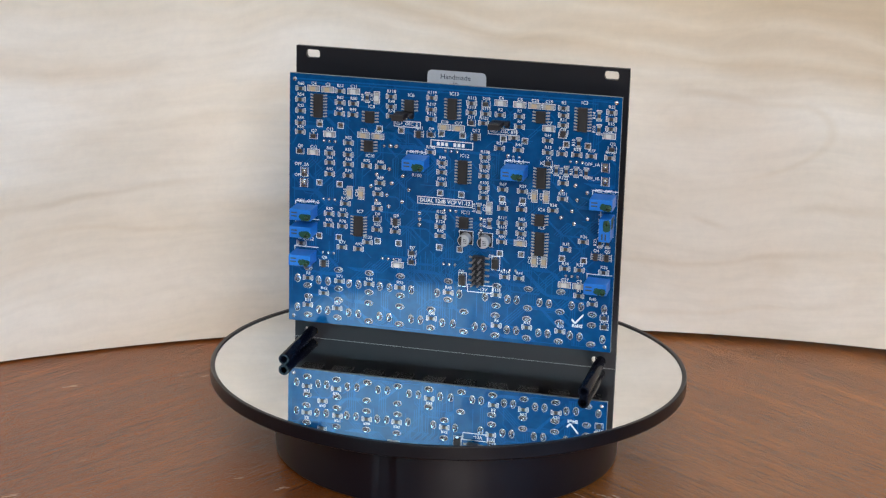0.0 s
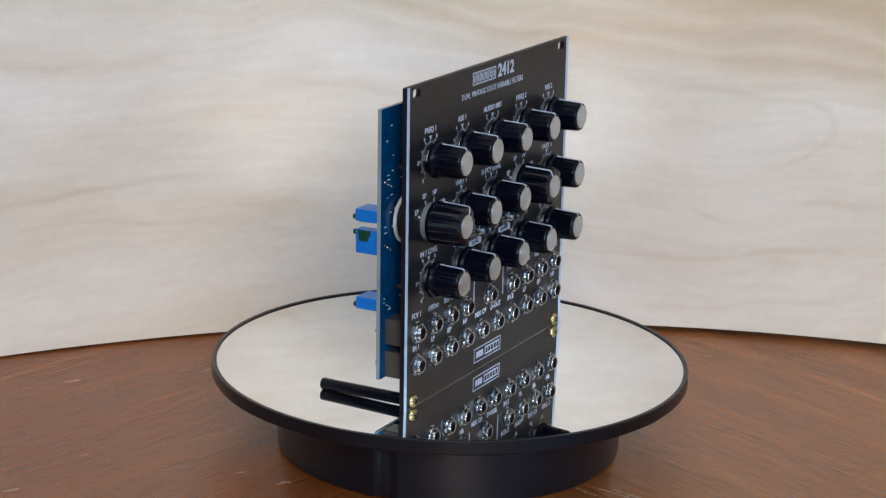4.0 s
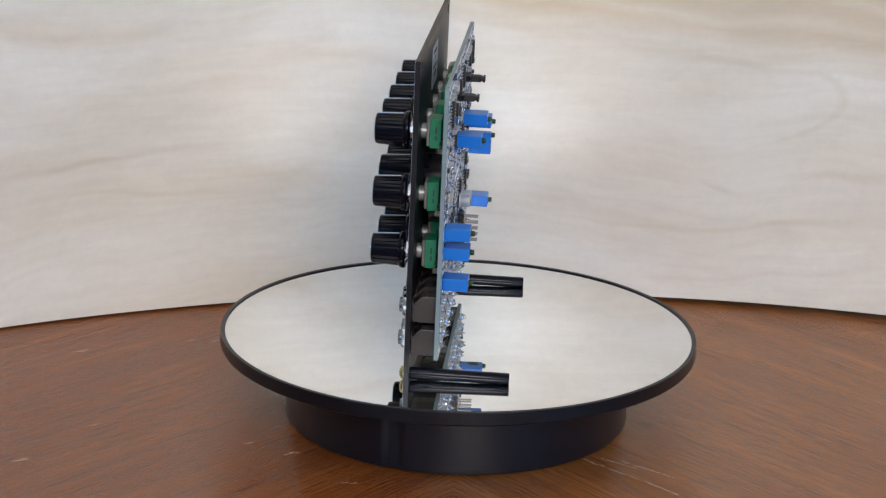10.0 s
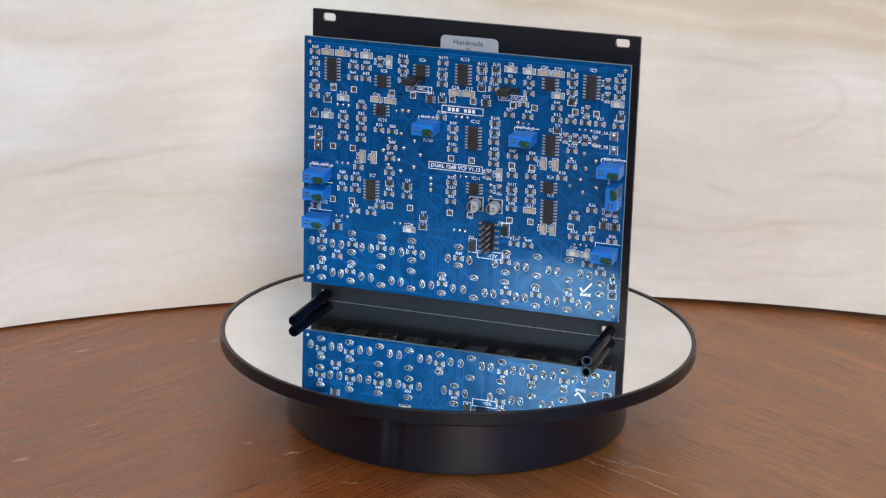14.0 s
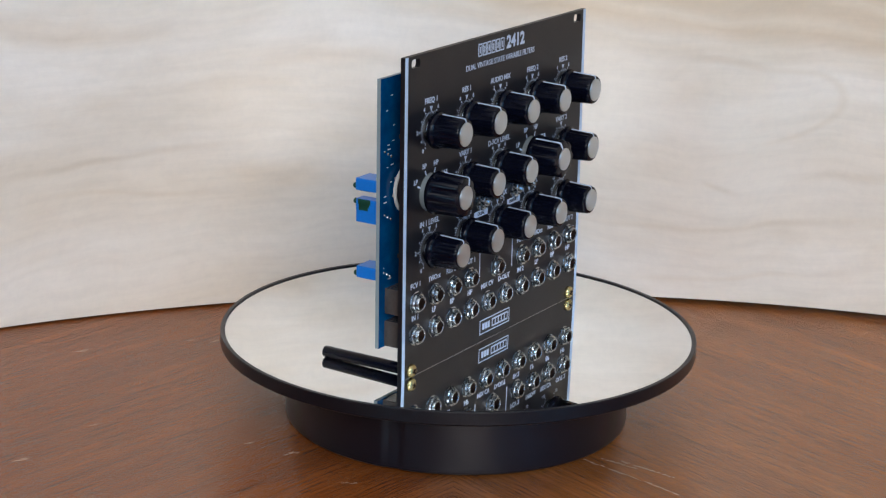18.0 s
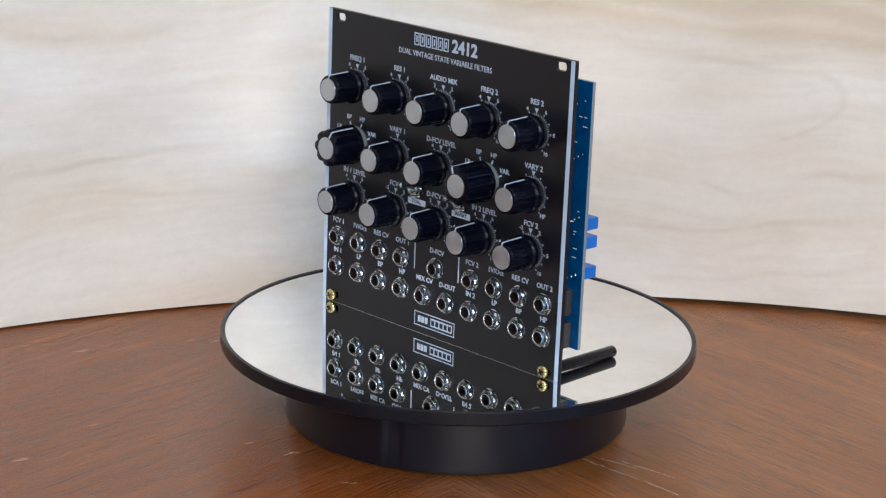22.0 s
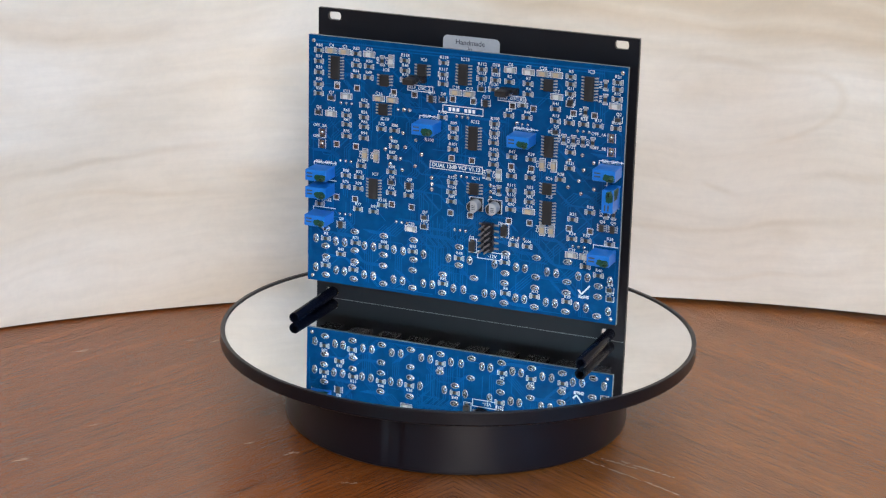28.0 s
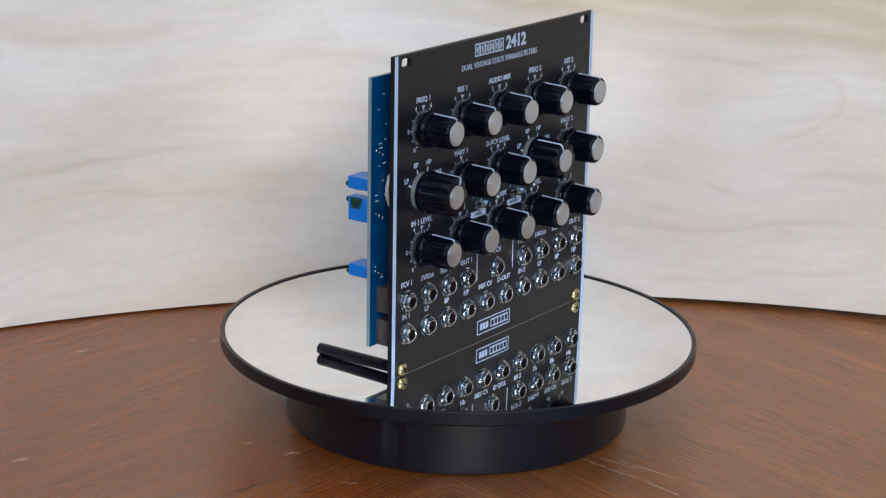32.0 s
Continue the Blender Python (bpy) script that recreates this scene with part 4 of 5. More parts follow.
SOT6 = kind_mesh("dual_transistor", chip_mats(), [(0, 0, 0.15, 1.7, 2.9, 1.0, 0)] + [(s * 1.25, y, 0, 0.9, 0.45, 0.35, 1) for s in (-1, 1) for y in (-0.95, 0, 0.95)]
                 + [(s * 1.95, 0, 0, 0.2, 3.2, 0.06, 2) for s in (-1, 1)])
PAD = kind_mesh("square_pad", [SOLDER, DARK_HOLE, SILK, RES_BODY], [(0, 0, 0.0, 1.9, 1.9, 0.10, 0), (0, 0, 0.05, 1.15, 1.15, 0.13, 3), (0.2, -0.15, 0.1, 0.4, 0.6, 0.4, 0)], rim=(2.6, 2.6, 0.22, 2))
PINS3 = kind_mesh("pin_row", [SOLDER], [], [(x, 0, 0.72, 0.72, 0.75, 0) for x in (-2.45, 0, 2.45)])
JOINT = kind_mesh("solder_joint", [SOLDER], [], [(0, 0, 1.0, 0.9, 0.8, 0)])
def socket_lug():
    """A flattened pin in a solder mound, on an oval pad with a bright rim."""
    bm = bmesh.new()
    stretch = Matrix.Diagonal((1.0, 0.66, 1.0, 1))
    bm_lathe(bm, [(r * MM, z * MM, k) for r, z, k in ((1.95, 0.0, 1), (1.95, 0.10, 1), (1.72, 0.12, 0), (1.35, 0.55, 0), (0.95, 1.15, 0), (0.6, 1.5, 2), (0.0, 1.6, 2))], 20, 0, stretch)
    bm_box(bm, 0.9 * MM, 0.35 * MM, 1.9 * MM, (0.15 * MM, 0.1 * MM, 0.4 * MM), 0)
    return mesh_of("socket_lug", bm, [SOLDER, TERMINAL, CHIP])


LUG = socket_lug()
SLOTTED = kind_mesh("slotted_pad", [SOLDER, SILK, RES_BODY], [(0, 0, 0, 2.3, 3.6, 0.3, 0), (0, 1.0, 0.3, 1.5, 0.9, 0.25, 0), (0, -0.9, 0.3, 1.6, 1.1, 0.3, 2)]
                    + [(s * 1.6, 0, 0, 0.2, 4.0, 0.06, 1) for s in (-1, 1)], [(0, 0.1, 0.9, 1.1, 0.8, 0)])
PIN = kind_mesh("pin", [TERMINAL], [(0.35, 0, 0.55, 0.5, 0.5, 0.18, 0), (0.75, 0, 0.12, 0.22, 0.5, 0.6, 0), (1.2, 0, 0.0, 0.9, 0.62, 0.2, 0)])


def package(w, h):
    bm = bmesh.new()
    bm_box(bm, w * MM, h * MM, 1.4 * MM, (0, 0, 0.2 * MM), 0, 0.22 * MM)
    bm_lathe(bm, [(0.35 * MM, 1.605 * MM), (0, 1.605 * MM)], 12, 0, Matrix.Translation((-0.9 * MM, (h / 2 - 0.9) * MM, 0)))
    return mesh_of("package", bm, CHIP)


PACKAGES = {8: package(3.9, 4.9), 14: package(3.9, 8.7), 16: package(3.9, 9.9)}
silk_bm = bmesh.new()


def note(text, u, v, size=2.15, turn=0.0):
    add_mesh(silk_bm, writing(text, size * 0.92 * MM, 0.006), on_board(u, v, 0.045, turn))


def fit_parts(kind, turn, places):
    """Parts of one kind: (designation, across, up)."""
    for text, u, v in places:
        m = on_board(u, v, 0.0, turn)
        if kind in ("op_amp", "op_amp14"):
            pins = 8 if kind == "op_amp" else 16 if text in ("IC9", "IC12", "IC3", "IC5") else 14
            ob = put("integrated_circuit", PACKAGES[pins], module, BACK @ m, "black chip with tinned pins on both sides")
            for s in (0, 180):
                for k in range(pins // 2):
                    put("pin", PIN, ob, pose(0, 0, 0, 0, 0, s) @ Matrix.Translation((1.95 * MM, (k - (pins // 2 - 1) / 2) * 1.27 * MM, 0)))
            note(text, u + 0.5, v + (1 if text not in ("IC9", "IC10") else -1) * (pins * 0.3175 + 1.7))
            continue
        if kind == "capacitor":
            me = CHIP_CT if text in ("C4", "C3", "C16", "C15", "C20", "C19", "C18", "C17", "C14", "C23", "C24", "C21", "C22", "C25", "C26") else CHIP_CG
        else:
            me = {"resistor": CHIP_R, "transistor": SOT, "dual_transistor": SOT6, "square_pad": PAD, "pin_row": PINS3, "solder_joint": JOINT, "socket_lug": LUG,
                  "slotted_pad": SLOTTED}[kind]
        if kind == "socket_lug":
            m = m @ pose(0, 0, 0, 0, 0, (u * 77 + v * 31) % 12 - 6)
        if kind == "solder_joint":
            m = m @ pose(0, 0, 0, 0, 0, (u * 77) % 360)
        put(kind, me, board, m)
        if text:
            if turn:
                note(text, u - 2.0, v, 2.0, 90)
            elif kind == "slotted_pad":
                note(text, u - (1.2 if u < 0 else 5.5), v + (3.1 if u < 0 else 0.9), 2.0)
            else:
                note(text, u + 0.1, v + (2.1 if kind != "dual_transistor" else 2.6), 2.0)


# board, top left
fit_parts("resistor", 0, [("R60", -65.1, 112.7), ("R63", -48.1, 112.9), ("R54", -65.2, 108.0), ("R62", -48.0, 108.0), ("R50", -42.2, 108.0),
    ("R53", -65.1, 103.3), ("R64", -48.2, 103.3), ("R49", -42.4, 103.3), ("R118", -26.1, 112.2), ("R48", -26.0, 108.0), ("R74", -25.9, 104.0)])
fit_parts("resistor", 90, [("R69", -36.2, 111.0)])
fit_parts("capacitor", 0, [("C4", -59.5, 113.1), ("C3", -53.4, 113.1), ("C11", -42.2, 113.1)])
fit_parts("capacitor", 90, [("C10", -32.2, 111.2)])
fit_parts("op_amp", 0, [("IC8", -34.9, 103.0)])
fit_parts("op_amp14", 0, [("IC9", -57.2, 106.1)])
# board, top middle
fit_parts("resistor", 0, [("R119", -8.8, 113.0), ("R117", -9.0, 108.1), ("R116", -8.9, 104.1), ("R112", 8.0, 112.0), ("R113", 7.9, 108.1),
    ("R115", 14.0, 108.1), ("R120", 13.2, 104.1), ("R2", 20.0, 108.1)])
fit_parts("capacitor", 0, [("C6", 20.2, 113.0)])
fit_parts("transistor", 0, [("D10", 14.0, 112.2), ("D11", 8.1, 104.0)])
fit_parts("op_amp", 0, [("IC6", -18.1, 109.1)])
fit_parts("op_amp14", 0, [("IC13", 0.1, 109.1)])
# board, top right
fit_parts("resistor", 0, [("R7", 28.0, 108.1), ("R4", 28.2, 103.8), ("R5", 46.1, 112.9), ("R9", 46.2, 109.9), ("R11", 46.2, 105.9),
    ("R21", 65.8, 112.7), ("R19", 65.8, 109.8), ("R15", 65.8, 105.8)])
fit_parts("resistor", 90, [("R14", 60.8, 110.9), ("R16", 60.9, 105.2)])
fit_parts("capacitor", 0, [("C5", 28.0, 112.9), ("C20", 34.2, 112.9), ("C19", 40.0, 112.9), ("C7", 40.4, 104.0), ("C8", 65.2, 102.8)])
fit_parts("transistor", 0, [("Q1", 46.6, 102.8)])
fit_parts("op_amp", 0, [("IC2", 37.0, 108.6)])
fit_parts("op_amp14", 0, [("IC3", 54.2, 108.9)])
# board, upper left
fit_parts("resistor", 0, [("R59", -65.2, 98.1), ("R58", -65.2, 94.2), ("R52", -44.2, 91.2), ("R65", -52.3, 86.1), ("R55", -44.2, 86.1),
    ("R61", -52.2, 82.1), ("R66", -44.1, 82.0), ("R75", -36.2, 82.0), ("R86", -30.2, 82.0), ("R95", -52.2, 77.1), ("R94", -44.2, 77.1),
    ("R89", -30.3, 75.1)])
fit_parts("capacitor", 0, [("C13", -52.4, 94.2), ("C16", -37.6, 94.9), ("C15", -31.5, 94.9), ("C12", -59.4, 86.0)])
fit_parts("transistor", 0, [("Q7", -59.3, 93.0), ("Q6", -65.2, 86.1)])
fit_parts("op_amp", 0, [("IC10", -35.2, 90.6)])
fit_parts("square_pad", 0, [("", -56.7, 98.2), ("", -47.6, 98.2), ("", -30.8, 98.2), ("", -56.7, 73.0), ("", -47.8, 73.0)])
fit_parts("pin_row", 0, [("", -52.3, 91.2), ("", -26.2, 91.1)])
fit_parts("solder_joint", 0, [("", -26.3, 81.4), ("", -31.7, 78.7), ("", -25.2, 75.4), ("", -34.1, 73.5)])
fit_parts("slotted_pad", 0, [("OFF_2A", -63.3, 77.2), ("OFF_2B", -63.4, 72.4)])
# board, upper middle
fit_parts("resistor", 0, [("R102", -8.9, 90.1), ("R99", -3.8, 86.0), ("R98", -3.9, 82.0), ("R101", -3.9, 77.0), ("R108", 14.2, 89.9),
    ("R106", 14.2, 85.9), ("R104", 14.0, 81.9), ("R105", 14.2, 76.9), ("R107", 14.2, 72.7), ("R27", 20.2, 94.1), ("R47", 22.1, 76.9)])
fit_parts("capacitor", 0, [("C18", -3.3, 101.1), ("C17", 2.6, 101.1)])
fit_parts("transistor", 0, [("D9", -8.8, 97.7)])
fit_parts("dual_transistor", 0, [("Q11", -13.9, 97.3), ("Q12", 10.1, 98.1)])
fit_parts("op_amp14", 0, [("IC12", 5.2, 82.9)])
fit_parts("square_pad", 0, [("", -21.5, 98.2), ("", -4.4, 98.2), ("", 4.6, 98.2), ("", 21.8, 98.2), ("", -4.3, 73.1), ("", 4.7, 73.1),
    ("", 22.0, 72.8)])
fit_parts("pin_row", 0, [("", 0.0, 91.1)])
fit_parts("solder_joint", 0, [("", -25.9, 91.4), ("", -23.4, 91.4), ("", 23.9, 91.3), ("", -20.4, 78.9), ("", -25.0, 75.4), ("", -17.7, 73.2)])
# board, upper right
fit_parts("resistor", 0, [("R30", 26.1, 99.0), ("R41", 40.1, 99.0), ("R46", 28.1, 94.1), ("R13", 40.3, 94.0), ("R81", 46.2, 94.0), ("R18", 52.3, 94.0),
    ("R17", 58.3, 94.0), ("R138", 65.9, 93.9), ("R122", 47.2, 81.8), ("R121", 47.2, 75.1), ("R29", 30.4, 76.8)])
fit_parts("resistor", 90, [("R10", 52.9, 99.0), ("R24", 44.2, 86.8), ("R25", 48.3, 86.8), ("R31", 52.4, 86.8), ("R37", 56.5, 86.8)])
fit_parts("capacitor", 90, [("C21", 35.5, 75.2), ("C22", 40.4, 75.2)])
fit_parts("transistor", 0, [("Q3", 46.2, 101.8), ("Q2", 66.7, 97.5), ("D5", 40.7, 89.6)])
fit_parts("op_amp14", 0, [("IC1", 38.2, 83.2)])
fit_parts("square_pad", 0, [("", 21.6, 98.2), ("", 30.7, 98.0), ("", 47.8, 98.0), ("", 56.7, 98.0), ("", 30.7, 72.8)])
fit_parts("pin_row", 0, [("", 26.2, 91.0), ("", 52.4, 91.0)])
fit_parts("solder_joint", 0, [("", 52.4, 81.2), ("", 47.0, 78.5), ("", 53.3, 75.1), ("", 57.4, 78.5)])
fit_parts("slotted_pad", 0, [("OFF_1A", 64.3, 89.6), ("OFF_1B", 64.5, 83.8)])
# board, middle left
fit_parts("resistor", 0, [("R80", -52.3, 59.9), ("R73", -46.2, 59.9), ("R76", -52.4, 54.9), ("R78", -46.4, 54.9), ("R127", -45.2, 64.9),
    ("R70", -64.4, 45.9), ("R77", -46.5, 45.7), ("R92", -39.2, 45.6), ("R133", -35.3, 48.9), ("R87", -31.1, 70.3), ("R88", -31.3, 64.0),
    ("R56", -31.3, 54.8), ("R84", -23.3, 54.7)])
fit_parts("capacitor", 90, [("C25", -43.4, 69.9), ("C26", -38.3, 69.9)])
fit_parts("transistor", 0, [("D8", -31.2, 59.5)])
fit_parts("dual_transistor", 0, [("Q9", -23.2, 58.9)])
fit_parts("op_amp14", 0, [("IC7", -39.2, 55.8)])
fit_parts("square_pad", 0, [("", -56.6, 49.8), ("", -47.9, 49.9), ("", -30.9, 49.8), ("", -21.8, 49.7)])
fit_parts("pin_row", 0, [("", -52.3, 66.1), ("", -52.4, 42.7), ("", -26.1, 42.5)])
fit_parts("solder_joint", 0, [("", -27.2, 70.2), ("", -31.8, 67.4), ("", -26.3, 65.4)])
# board, middle
fit_parts("resistor", 0, [("R125", -3.8, 62.8), ("R124", -4.0, 58.6), ("R85", -3.9, 54.6), ("R111", 22.3, 62.7), ("R110", 22.3, 58.6),
    ("R90", 22.4, 54.5), ("R32", 22.3, 68.8)])
fit_parts("resistor", 90, [("R134", 12.3, 68.0), ("R139", 17.0, 61.9)])
fit_parts("capacitor", 0, [("C28", -22.0, 40.2)])
fit_parts("capacitor", 90, [("C29", 16.7, 68.4)])
fit_parts("transistor", 0, [("D7", -15.8, 46.1), ("D13", -15.9, 42.2)])
fit_parts("op_amp", 0, [("IC11", 6.3, 61.4)])
fit_parts("square_pad", 0, [("", -4.2, 49.6), ("", 4.7, 49.5), ("", 21.8, 49.4)])
fit_parts("pin_row", 0, [("", 0.2, 65.9), ("", 0.4, 42.6)])
fit_parts("solder_joint", 0, [("", -12.9, 63.7), ("", -12.8, 61.1), ("", -12.8, 58.7), ("", 13.3, 63.6), ("", 13.4, 61.0), ("", 13.5, 58.5),
    ("", -20.5, 67.8)])
# board, middle right
fit_parts("resistor", 0, [("R28", 30.3, 69.1), ("R83", 30.4, 62.8), ("R82", 30.4, 58.8), ("R38", 43.4, 69.9), ("R36", 56.6, 57.7), ("R35", 49.4, 53.8),
    ("R34", 49.4, 45.5), ("R33", 55.5, 45.5), ("R26", 65.6, 45.4)])
fit_parts("resistor", 90, [("R23", 63.5, 57.9), ("R22", 66.7, 57.9)])
fit_parts("capacitor", 0, [("C14", 30.3, 54.6)])
fit_parts("capacitor", 90, [("C24", 36.5, 47.7), ("C23", 40.5, 47.7)])
fit_parts("dual_transistor", 0, [("Q4", 62.0, 51.8), ("Q5", 66.6, 51.7)])
fit_parts("op_amp", 0, [("IC4", 38.1, 65.4)])
fit_parts("op_amp14", 0, [("IC5", 38.5, 55.2)])
fit_parts("square_pad", 0, [("", 30.8, 49.8), ("", 48.0, 49.7), ("", 57.1, 49.6)])
fit_parts("pin_row", 0, [("", 52.5, 42.5), ("", 26.3, 42.6)])
fit_parts("solder_joint", 0, [("", 51.4, 70.3), ("", 46.9, 67.2), ("", 58.0, 67.5), ("", 52.5, 65.0)])
# board, bottom left
fit_parts("resistor", 0, [("R8", -61.4, 30.7), ("R71", -47.4, 30.6), ("R68", -34.3, 30.6), ("R42", -54.3, 24.6), ("R51", -61.4, 18.6),
    ("R67", -48.3, 18.4)])
fit_parts("dual_transistor", 0, [("Q8", -54.3, 37.8)])
fit_parts("socket_lug", 0, [("", -61.3, 35.2), ("", -47.8, 35.5), ("", -34.3, 35.4), ("", -61.5, 27.3), ("", -47.7, 27.1), ("", -34.3, 26.9),
    ("", -61.2, 22.5), ("", -47.7, 22.1), ("", -34.4, 22.1), ("", -61.3, 14.2), ("", -48.1, 14.2), ("", -34.2, 14.0)])
fit_parts("socket_lug", 90, [("", -66.0, 30.2), ("", -56.7, 30.1), ("", -52.5, 30.0), ("", -43.2, 29.9), ("", -39.0, 29.9), ("", -29.6, 30.0),
    ("", -25.3, 29.9), ("", -66.1, 17.2), ("", -56.4, 17.0), ("", -52.5, 17.0), ("", -43.2, 16.9), ("", -38.9, 16.8), ("", -29.5, 16.7),
    ("", -25.3, 16.6)])
# board, bottom middle
fit_parts("resistor", 0, [("R93", -20.9, 30.4), ("R43", 0.2, 30.3), ("R45", -6.8, 18.1), ("R135", 20.7, 31.3), ("R6", 21.3, 17.9)])
fit_parts("socket_lug", 0, [("", -20.6, 35.4), ("", 0.2, 35.2), ("", -20.5, 26.8), ("", 0.2, 27.1), ("", -20.7, 22.0), ("", -7.0, 22.0),
    ("", 7.2, 22.5), ("", 20.9, 26.6), ("", 20.7, 22.3), ("", 21.0, 35.2), ("", -20.7, 14.1), ("", -7.0, 13.9), ("", 7.3, 13.7), ("", 20.9, 13.5)])
fit_parts("socket_lug", 90, [("", -15.9, 29.8), ("", -4.6, 29.7), ("", 5.0, 30.0), ("", 16.1, 29.9), ("", 25.6, 29.9), ("", -15.7, 16.9),
    ("", -11.6, 16.9), ("", -2.0, 16.7), ("", 2.6, 16.7), ("", 12.1, 16.5), ("", 15.9, 16.5), ("", 25.9, 16.5)])
# board, bottom right
fit_parts("resistor", 0, [("R114", 24.2, 39.5), ("R44", 30.2, 39.5), ("R1", 55.7, 34.4), ("R40", 61.5, 31.4), ("R12", 34.3, 18.4), ("R20", 48.4, 18.2)])
fit_parts("capacitor", 0, [("C27", 49.5, 38.5), ("C9", 55.5, 38.4)])
fit_parts("transistor", 0, [("D4", 66.7, 25.9), ("D12", 66.9, 22.1)])
fit_parts("socket_lug", 0, [("", 34.4, 35.2), ("", 48.1, 35.3), ("", 34.4, 26.9), ("", 48.1, 26.7), ("", 61.7, 26.8), ("", 34.2, 22.1),
    ("", 48.0, 22.0), ("", 61.6, 22.2), ("", 34.4, 13.7), ("", 48.0, 13.7), ("", 61.6, 13.8)])
fit_parts("socket_lug", 90, [("", 25.8, 29.9), ("", 29.6, 29.9), ("", 39.3, 29.8), ("", 43.3, 29.7), ("", 52.9, 29.9), ("", 56.9, 29.8),
    ("", 66.5, 29.7), ("", 25.8, 16.5), ("", 29.8, 16.5), ("", 39.3, 16.6), ("", 43.3, 16.6), ("", 52.7, 16.9), ("", 56.8, 16.6), ("", 66.4, 16.5)])

# lettering and frames printed on the board
for text, u, v, size in (("SELF_OSC_2", -19.5, 101.2, 2.0), ("SELF_OSC_1", 21.0, 101.2, 2.0), ("RES_OFF_2", -61.5, 64.4, 2.2), ("RES_OFF_1", 65.0, 79.7, 2.0), ("OUT_0_1", -14.0, 89.6, 2.0),
                         ("OUT_0_2", 27.0, 89.2, 2.0), ("R100", -14.5, 79.7, 2.2), ("R132", -61.0, 48.0, 2.2), ("C2", 5.0, 57.2, 2.0), ("C1", 13.2, 57.0, 2.0),
                         ("D1", 18.2, 47.8, 2.0), ("D2", 5.6, 40.0, 2.0), ("-12V", 15.0, 33.0, 2.2)):
    note(text, u, v, size)
note("FQ_OFF_1", 63.2, 66.0, 2.0, 90)
tagged(part("silkscreen_lettering", silk_bm, SILK, board, "small white part numbers"), kind="stuff")
for u, v, w, h in ((-19.0, 101.1, 11.5, 2.7), (21.2, 101.1, 12.0, 2.7), (0.1, 93.9, 18.0, 3.2), (-2.2, 69.4, 23.6, 3.2), (13.9, 33.2, 11.1, 3.4)):
    bars("printed_frame", outline(u, v, w, h, 0.3), SILK, board)
bars("maker_mark", [(-5.6 + 1.75 * i, 93.9, 1.2, 1.5) for i in range(7) if i != 3], SILK, board)
me = writing("DUAL 12dB VCF V1.12", 2.25 * MM, 0.02).copy()
me.materials.clear()
me.materials.append(SILK)
put("lettering", me, board, on_board(-2.2, 69.4, 0.05))
me = writing("RoHS", 1.9 * MM, 0.04).copy()
me.materials.clear()
me.materials.append(SILK)
put("lettering", me, board, on_board(55.6, 21.2, 0.05))
bm = bmesh.new()
for x0, y0, x1, y1, w in ((53.2, 24.0, 54.6, 22.3, 0.8), (54.6, 22.3, 58.1, 26.4, 0.7)):
    bmesh_box(bm, on_board((x0 + x1) / 2, (y0 + y1) / 2, 0.02, math.degrees(math.atan2(y1 - y0, x1 - x0))), math.hypot(x1 - x0, y1 - y0) * MM, w * MM, 0.05 * MM)
part("tick_mark", bm, SILK, board)
for u in (-67.6, 67.6):
    for v in (13.2, 116.6):
        bm = bmesh.new()
        bm_lathe(bm, [(0.85 * MM, 0), (0.85 * MM, 0.05 * MM), (0, 0.05 * MM)], 16)
        part("corner_pad", bm, SOLDER, board, m=on_board(u, v))

# trimmers: blue blocks standing out from the board, screws sealed with green lacquer
bm = bmesh.new()
bm_box(bm, 9.5 * MM, 4.8 * MM, 9.6 * MM, (0, 0, 0.5 * MM), 0, 0.25 * MM)
for x in (-4.0, 4.0):
    bm_box(bm, 1.0 * MM, 4.6 * MM, 0.6 * MM, (x * MM, 0, 0))
TRIMMER = mesh_of("trimmer", bm, TRIM_BLUE)
bm = bmesh.new()
bm_lathe(bm, [(0, 9.8 * MM), (1.1 * MM, 9.8 * MM), (1.1 * MM, 11.3 * MM), (0.9 * MM, 11.6 * MM), (0, 11.6 * MM)], 18)
bm_box(bm, 1.6 * MM, 0.35 * MM, 0.1 * MM, (0, 0, 11.55 * MM), 1)
TRIM_SCREW = mesh_of("adjusting_screw", bm, [OLD_BRASS, DARK_HOLE])
trims = ((-13.8, 86.3, 0), (27.8, 85.8, 0), (64.7, 76.4, 0), (66.7, 65.9, 90), (63.9, 40.8, 0), (-61.9, 60.9, 0), (-61.9, 53.3, 0), (-62.2, 41.0, 0))
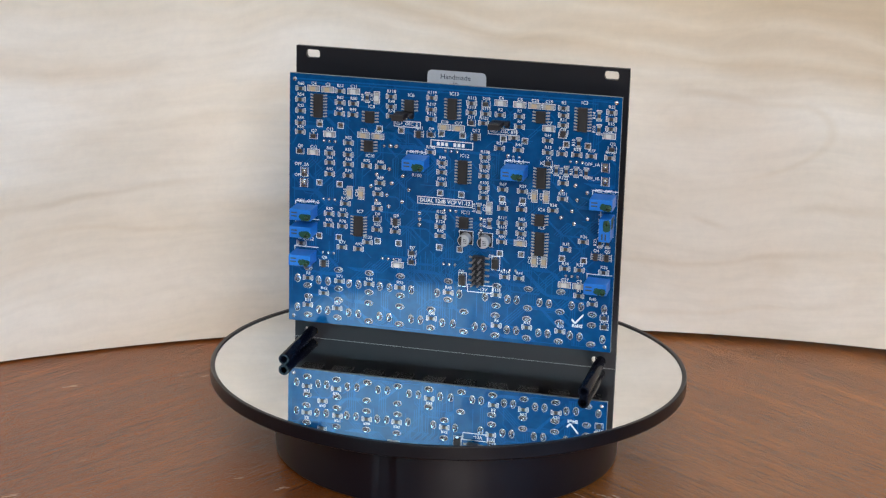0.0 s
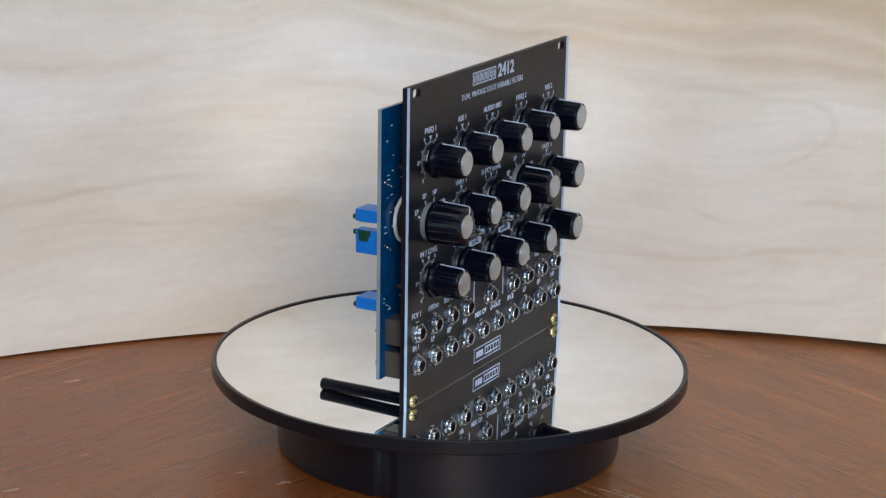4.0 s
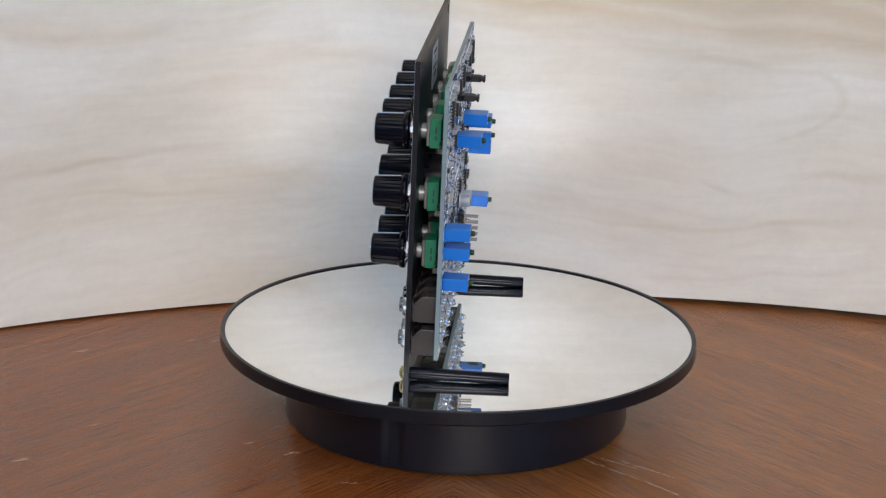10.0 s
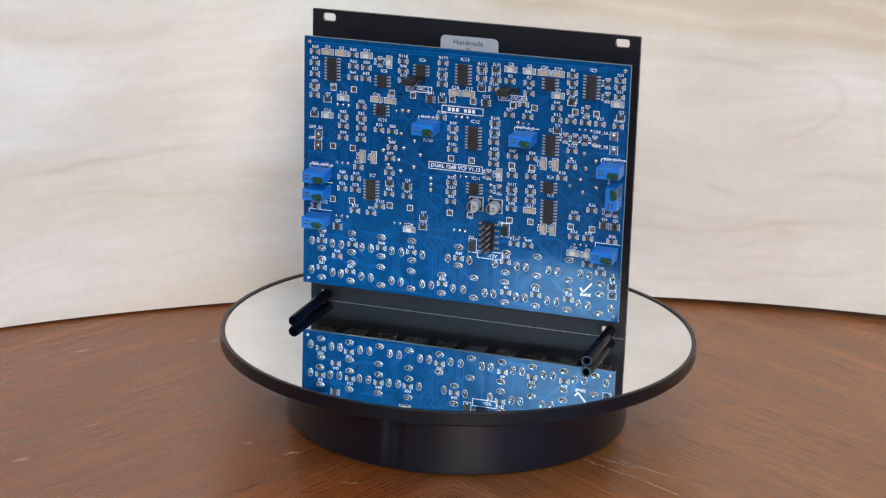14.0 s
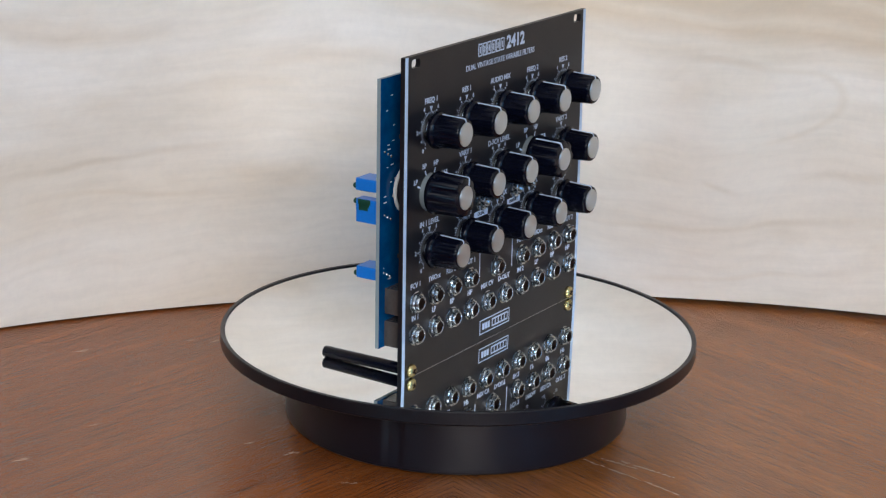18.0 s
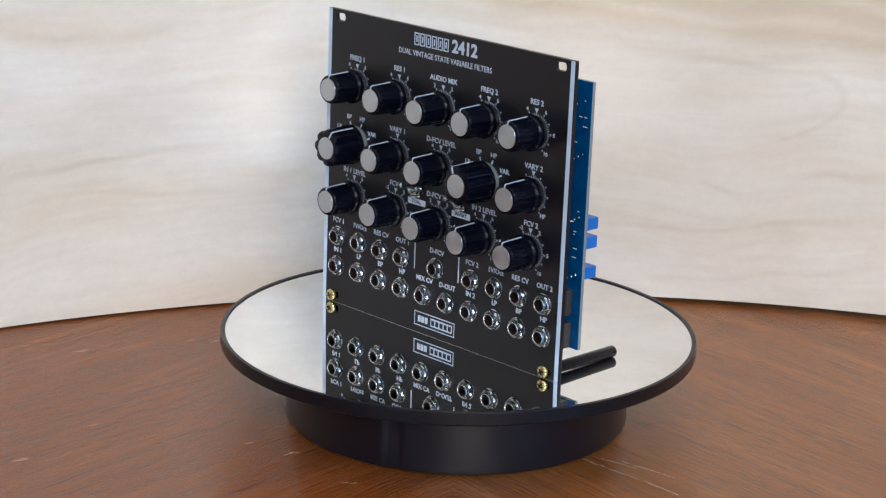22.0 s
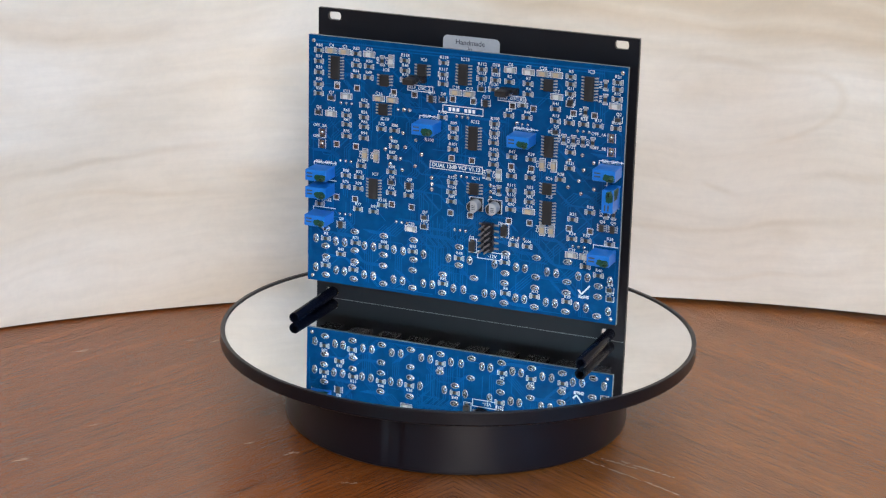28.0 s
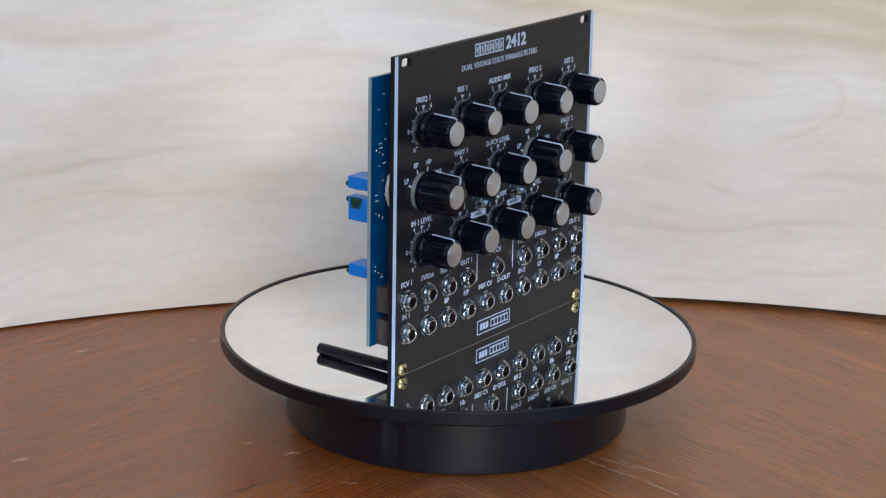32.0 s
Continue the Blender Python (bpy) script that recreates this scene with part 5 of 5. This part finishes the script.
for k, (u, v, turn) in enumerate(trims):
    ob = put("trimmer", TRIMMER, module, on_back(u, v, 0.0, turn), "blue trimmer block with a lacquered brass screw")
    put("adjusting_screw", TRIM_SCREW, ob, Matrix.Translation((3.3 * MM, -1.0 * MM, 0)), "brass screw")
    bm = bmesh.new()
    rr = random.Random(k)
    dab = []
    for i in range(22):
        a = 2 * math.pi * i / 22
        px = 2.1 + (2.6 + rr.uniform(-0.35, 0.35)) * math.copysign(abs(math.cos(a)) ** 0.7, math.cos(a))
        py = -0.7 + (1.5 + rr.uniform(-0.3, 0.3)) * math.copysign(abs(math.sin(a)) ** 0.7, math.sin(a))
        dab.append((min(px, 4.68), max(py, -2.34)))
    low, top = ([bm.verts.new(((2.1 + (px - 2.1) * k) * MM, (-0.7 + (py + 0.7) * k) * MM, z * MM)) for px, py in dab] for z, k in ((10.05, 1.0), (10.14, 0.93)))
    bm.faces.new(top)
    for i in range(22):
        bm.faces.new((low[i], low[(i + 1) % 22], top[(i + 1) % 22], top[i]))
    for i in range(3):
        bm_box(bm, rr.uniform(1.4, 2.6) * MM, 0.1 * MM, rr.uniform(3, 6) * MM, ((1.2 + 1.2 * i) * MM, -2.44 * MM, (4.5 - 0.6 * i) * MM))
    part("seal_lacquer", bm, LACQUER, ob, "dab of green lacquer")
    bars("type_mark", [(-2.6, 0.9, 2.6, 0.6), (-2.6, -0.5, 2.6, 0.6)], LABEL_INK, ob, pose(0, 0, 10.08 * MM))
    bars("printed_frame", outline(0, 0.5, 10.6, 6.2, 0.3)[:1] + outline(0, 0.5, 10.6, 6.2, 0.3)[2:3], SILK, ob)

# electrolytic capacitors
for u, v in ((7.3, 54.9), (15.6, 54.8)):
    bm = bmesh.new()
    bm_lathe(bm, [(0, 0.8 * MM), (2.5 * MM, 0.8 * MM), (2.5 * MM, 1.3 * MM), (2.35 * MM, 1.5 * MM), (2.5 * MM, 1.8 * MM), (2.5 * MM, 5.3 * MM), (2.3 * MM, 5.5 * MM), (0, 5.5 * MM)], 32)
    smooth_by(bm, 40)
    ob = part("electrolytic_capacitor", bm, CAN, module, "silver can capacitor on a black base", on_back(u, v))
    bm = bmesh.new()
    bm_box(bm, 5.4 * MM, 5.4 * MM, 0.9 * MM, (0, 0, 0), 0, 0.2 * MM)
    part("plastic_base", bm, BLACK_PLASTIC, ob)
    bm = bmesh.new()
    half = [bm.verts.new((2.2 * math.cos(radians(a)) * MM, 2.2 * math.sin(radians(a)) * MM, 5.53 * MM)) for a in range(110, 251, 14)]
    bm.faces.new(half)
    part("polarity_mark", bm, CHIP, ob)
    bars("type_mark", [(0.6, 0.6, 1.6, 0.3), (0.6, -0.1, 1.4, 0.3), (0.6, -0.8, 1.5, 0.3)], LABEL_INK, ob, pose(0, 0, 5.52 * MM), 0.03)
    bars("printed_frame", outline(0, 0, 6.0, 6.0, 0.25), SILK, ob)

# power header: two rows of five pins
bm = bmesh.new()
for k in range(5):
    bm_box(bm, 5.0 * MM, 2.45 * MM, 2.5 * MM, (0, (k - 2) * 2.54 * MM, 0.4 * MM), 0, 0.3 * MM)
header = part("power_header", bm, BLACK_PLASTIC, module, "black power header with two rows of bare pins", on_back(13.2, 41.7))
for k in range(5):
    for s in (-1, 1):
        bm = bmesh.new()
        bm_box(bm, 0.64 * MM, 0.64 * MM, 8.6 * MM, (s * 1.27 * MM, (k - 2) * 2.54 * MM, 0.2 * MM), 0, 0.1 * MM)
        bm_box(bm, 2.4 * MM, 0.7 * MM, 0.35 * MM, (s * 3.2 * MM, (k - 2) * 2.54 * MM, 0.0))
        part("pin", bm, DULL_PIN, header)
# selector jumpers
for u, v in ((-19.8, 105.2), (20.6, 104.6)):
    bm = bmesh.new()
    bm_box(bm, 7.6 * MM, 2.5 * MM, 2.5 * MM, (0, 0, 0), 0, 0.25 * MM)
    ob = part("jumper_header", bm, BLACK_PLASTIC, module, "black jumper on a three-pin header", on_back(u, v))
    bm = bmesh.new()
    bm_box(bm, 5.0 * MM, 2.4 * MM, 4.6 * MM, (-1.27 * MM, 0, 2.5 * MM), 0, 0.3 * MM)
    bm_box(bm, 4.2 * MM, 1.6 * MM, 0.9 * MM, (-1.27 * MM, 0, 7.0 * MM))
    bm_box(bm, 5.0 * MM, 2.4 * MM, 0.9 * MM, (-1.27 * MM, 0, 7.8 * MM), 0, 0.2 * MM)
    part("jumper", bm, CHIP, ob)
    for k in (-1, 0, 1):
        bm = bmesh.new()
        bm_box(bm, 0.64 * MM, 0.64 * MM, 5.6 * MM, (2.54 * k * MM, 0, 2.5 * MM))
        part("pin", bm, SOLDER, ob)
# diodes
for u, v in ((20.2, 45.0), (6.2, 36.6)):
    bm = bmesh.new()
    bm_box(bm, 2.6 * MM, 4.2 * MM, 2.0 * MM, (0, 0, 0.1 * MM), 0, 0.25 * MM)
    ob = part("diode", bm, CHIP, module, "black block diode", on_back(u, v))
    for s in (-1, 1):
        bm = bmesh.new()
        bm_box(bm, 1.5 * MM, 1.0 * MM, 0.8 * MM, (0, s * 2.4 * MM, 0))
        part("terminal", bm, SOLDER, ob)
    bars("printed_frame", outline(0, 0, 3.6, 6.2, 0.25), SILK, ob)
# solder joints on the face that looks towards the panel
bm = bmesh.new()
for x in (-66.5, 66.5):
    for z in (90.0, 64.8, 41.5):
        for k in range(3):
            bm_lathe(bm, [(0.6, 0), (0.5, 0.6), (0, 0.9)], 10, 0, Matrix.Translation(((x - math.copysign(2.2 * k, x)) * MM, 11.9 * MM, (z - 1.2 * k) * MM)) @ pose(0, 0, 0, 90) @ Matrix.Diagonal((MM, MM, MM, 1)))
rm = random.Random(3)
tagged(bars("front_print", [(s * rm.uniform(60.5, 67.5), rm.uniform(36, 112), rm.uniform(0.6, 2.2), 0.35) for s in (-1, 1) for _ in range(13)], SILK, module,
     Matrix.Translation((0, 11.5 * MM, 0)) @ FRONT), kind="stuff")
tagged(part("front_solder", bm, SOLDER, module, "small bright solder points"), kind="stuff")


# ---- what moves: the platter turns steadily and carries the module round ----
def turned(t):
    """Degrees of turn at t seconds."""
    return 188.515 - 25.9612 * (t - 13.0) + 0.57 * max(0.0, 1.0 - t / 4.0)


def motions():
    times = [0.5 * k for k in range(65)]
    walk(platter, [(t, PLATTER_POSE @ pose(0, 0, 0, 0, 0, turned(t))) for t in times])
    walk(module, [(t, pose(0, 0, 0, 0, 0, turned(t)) @ LEAN) for t in times])


motions()
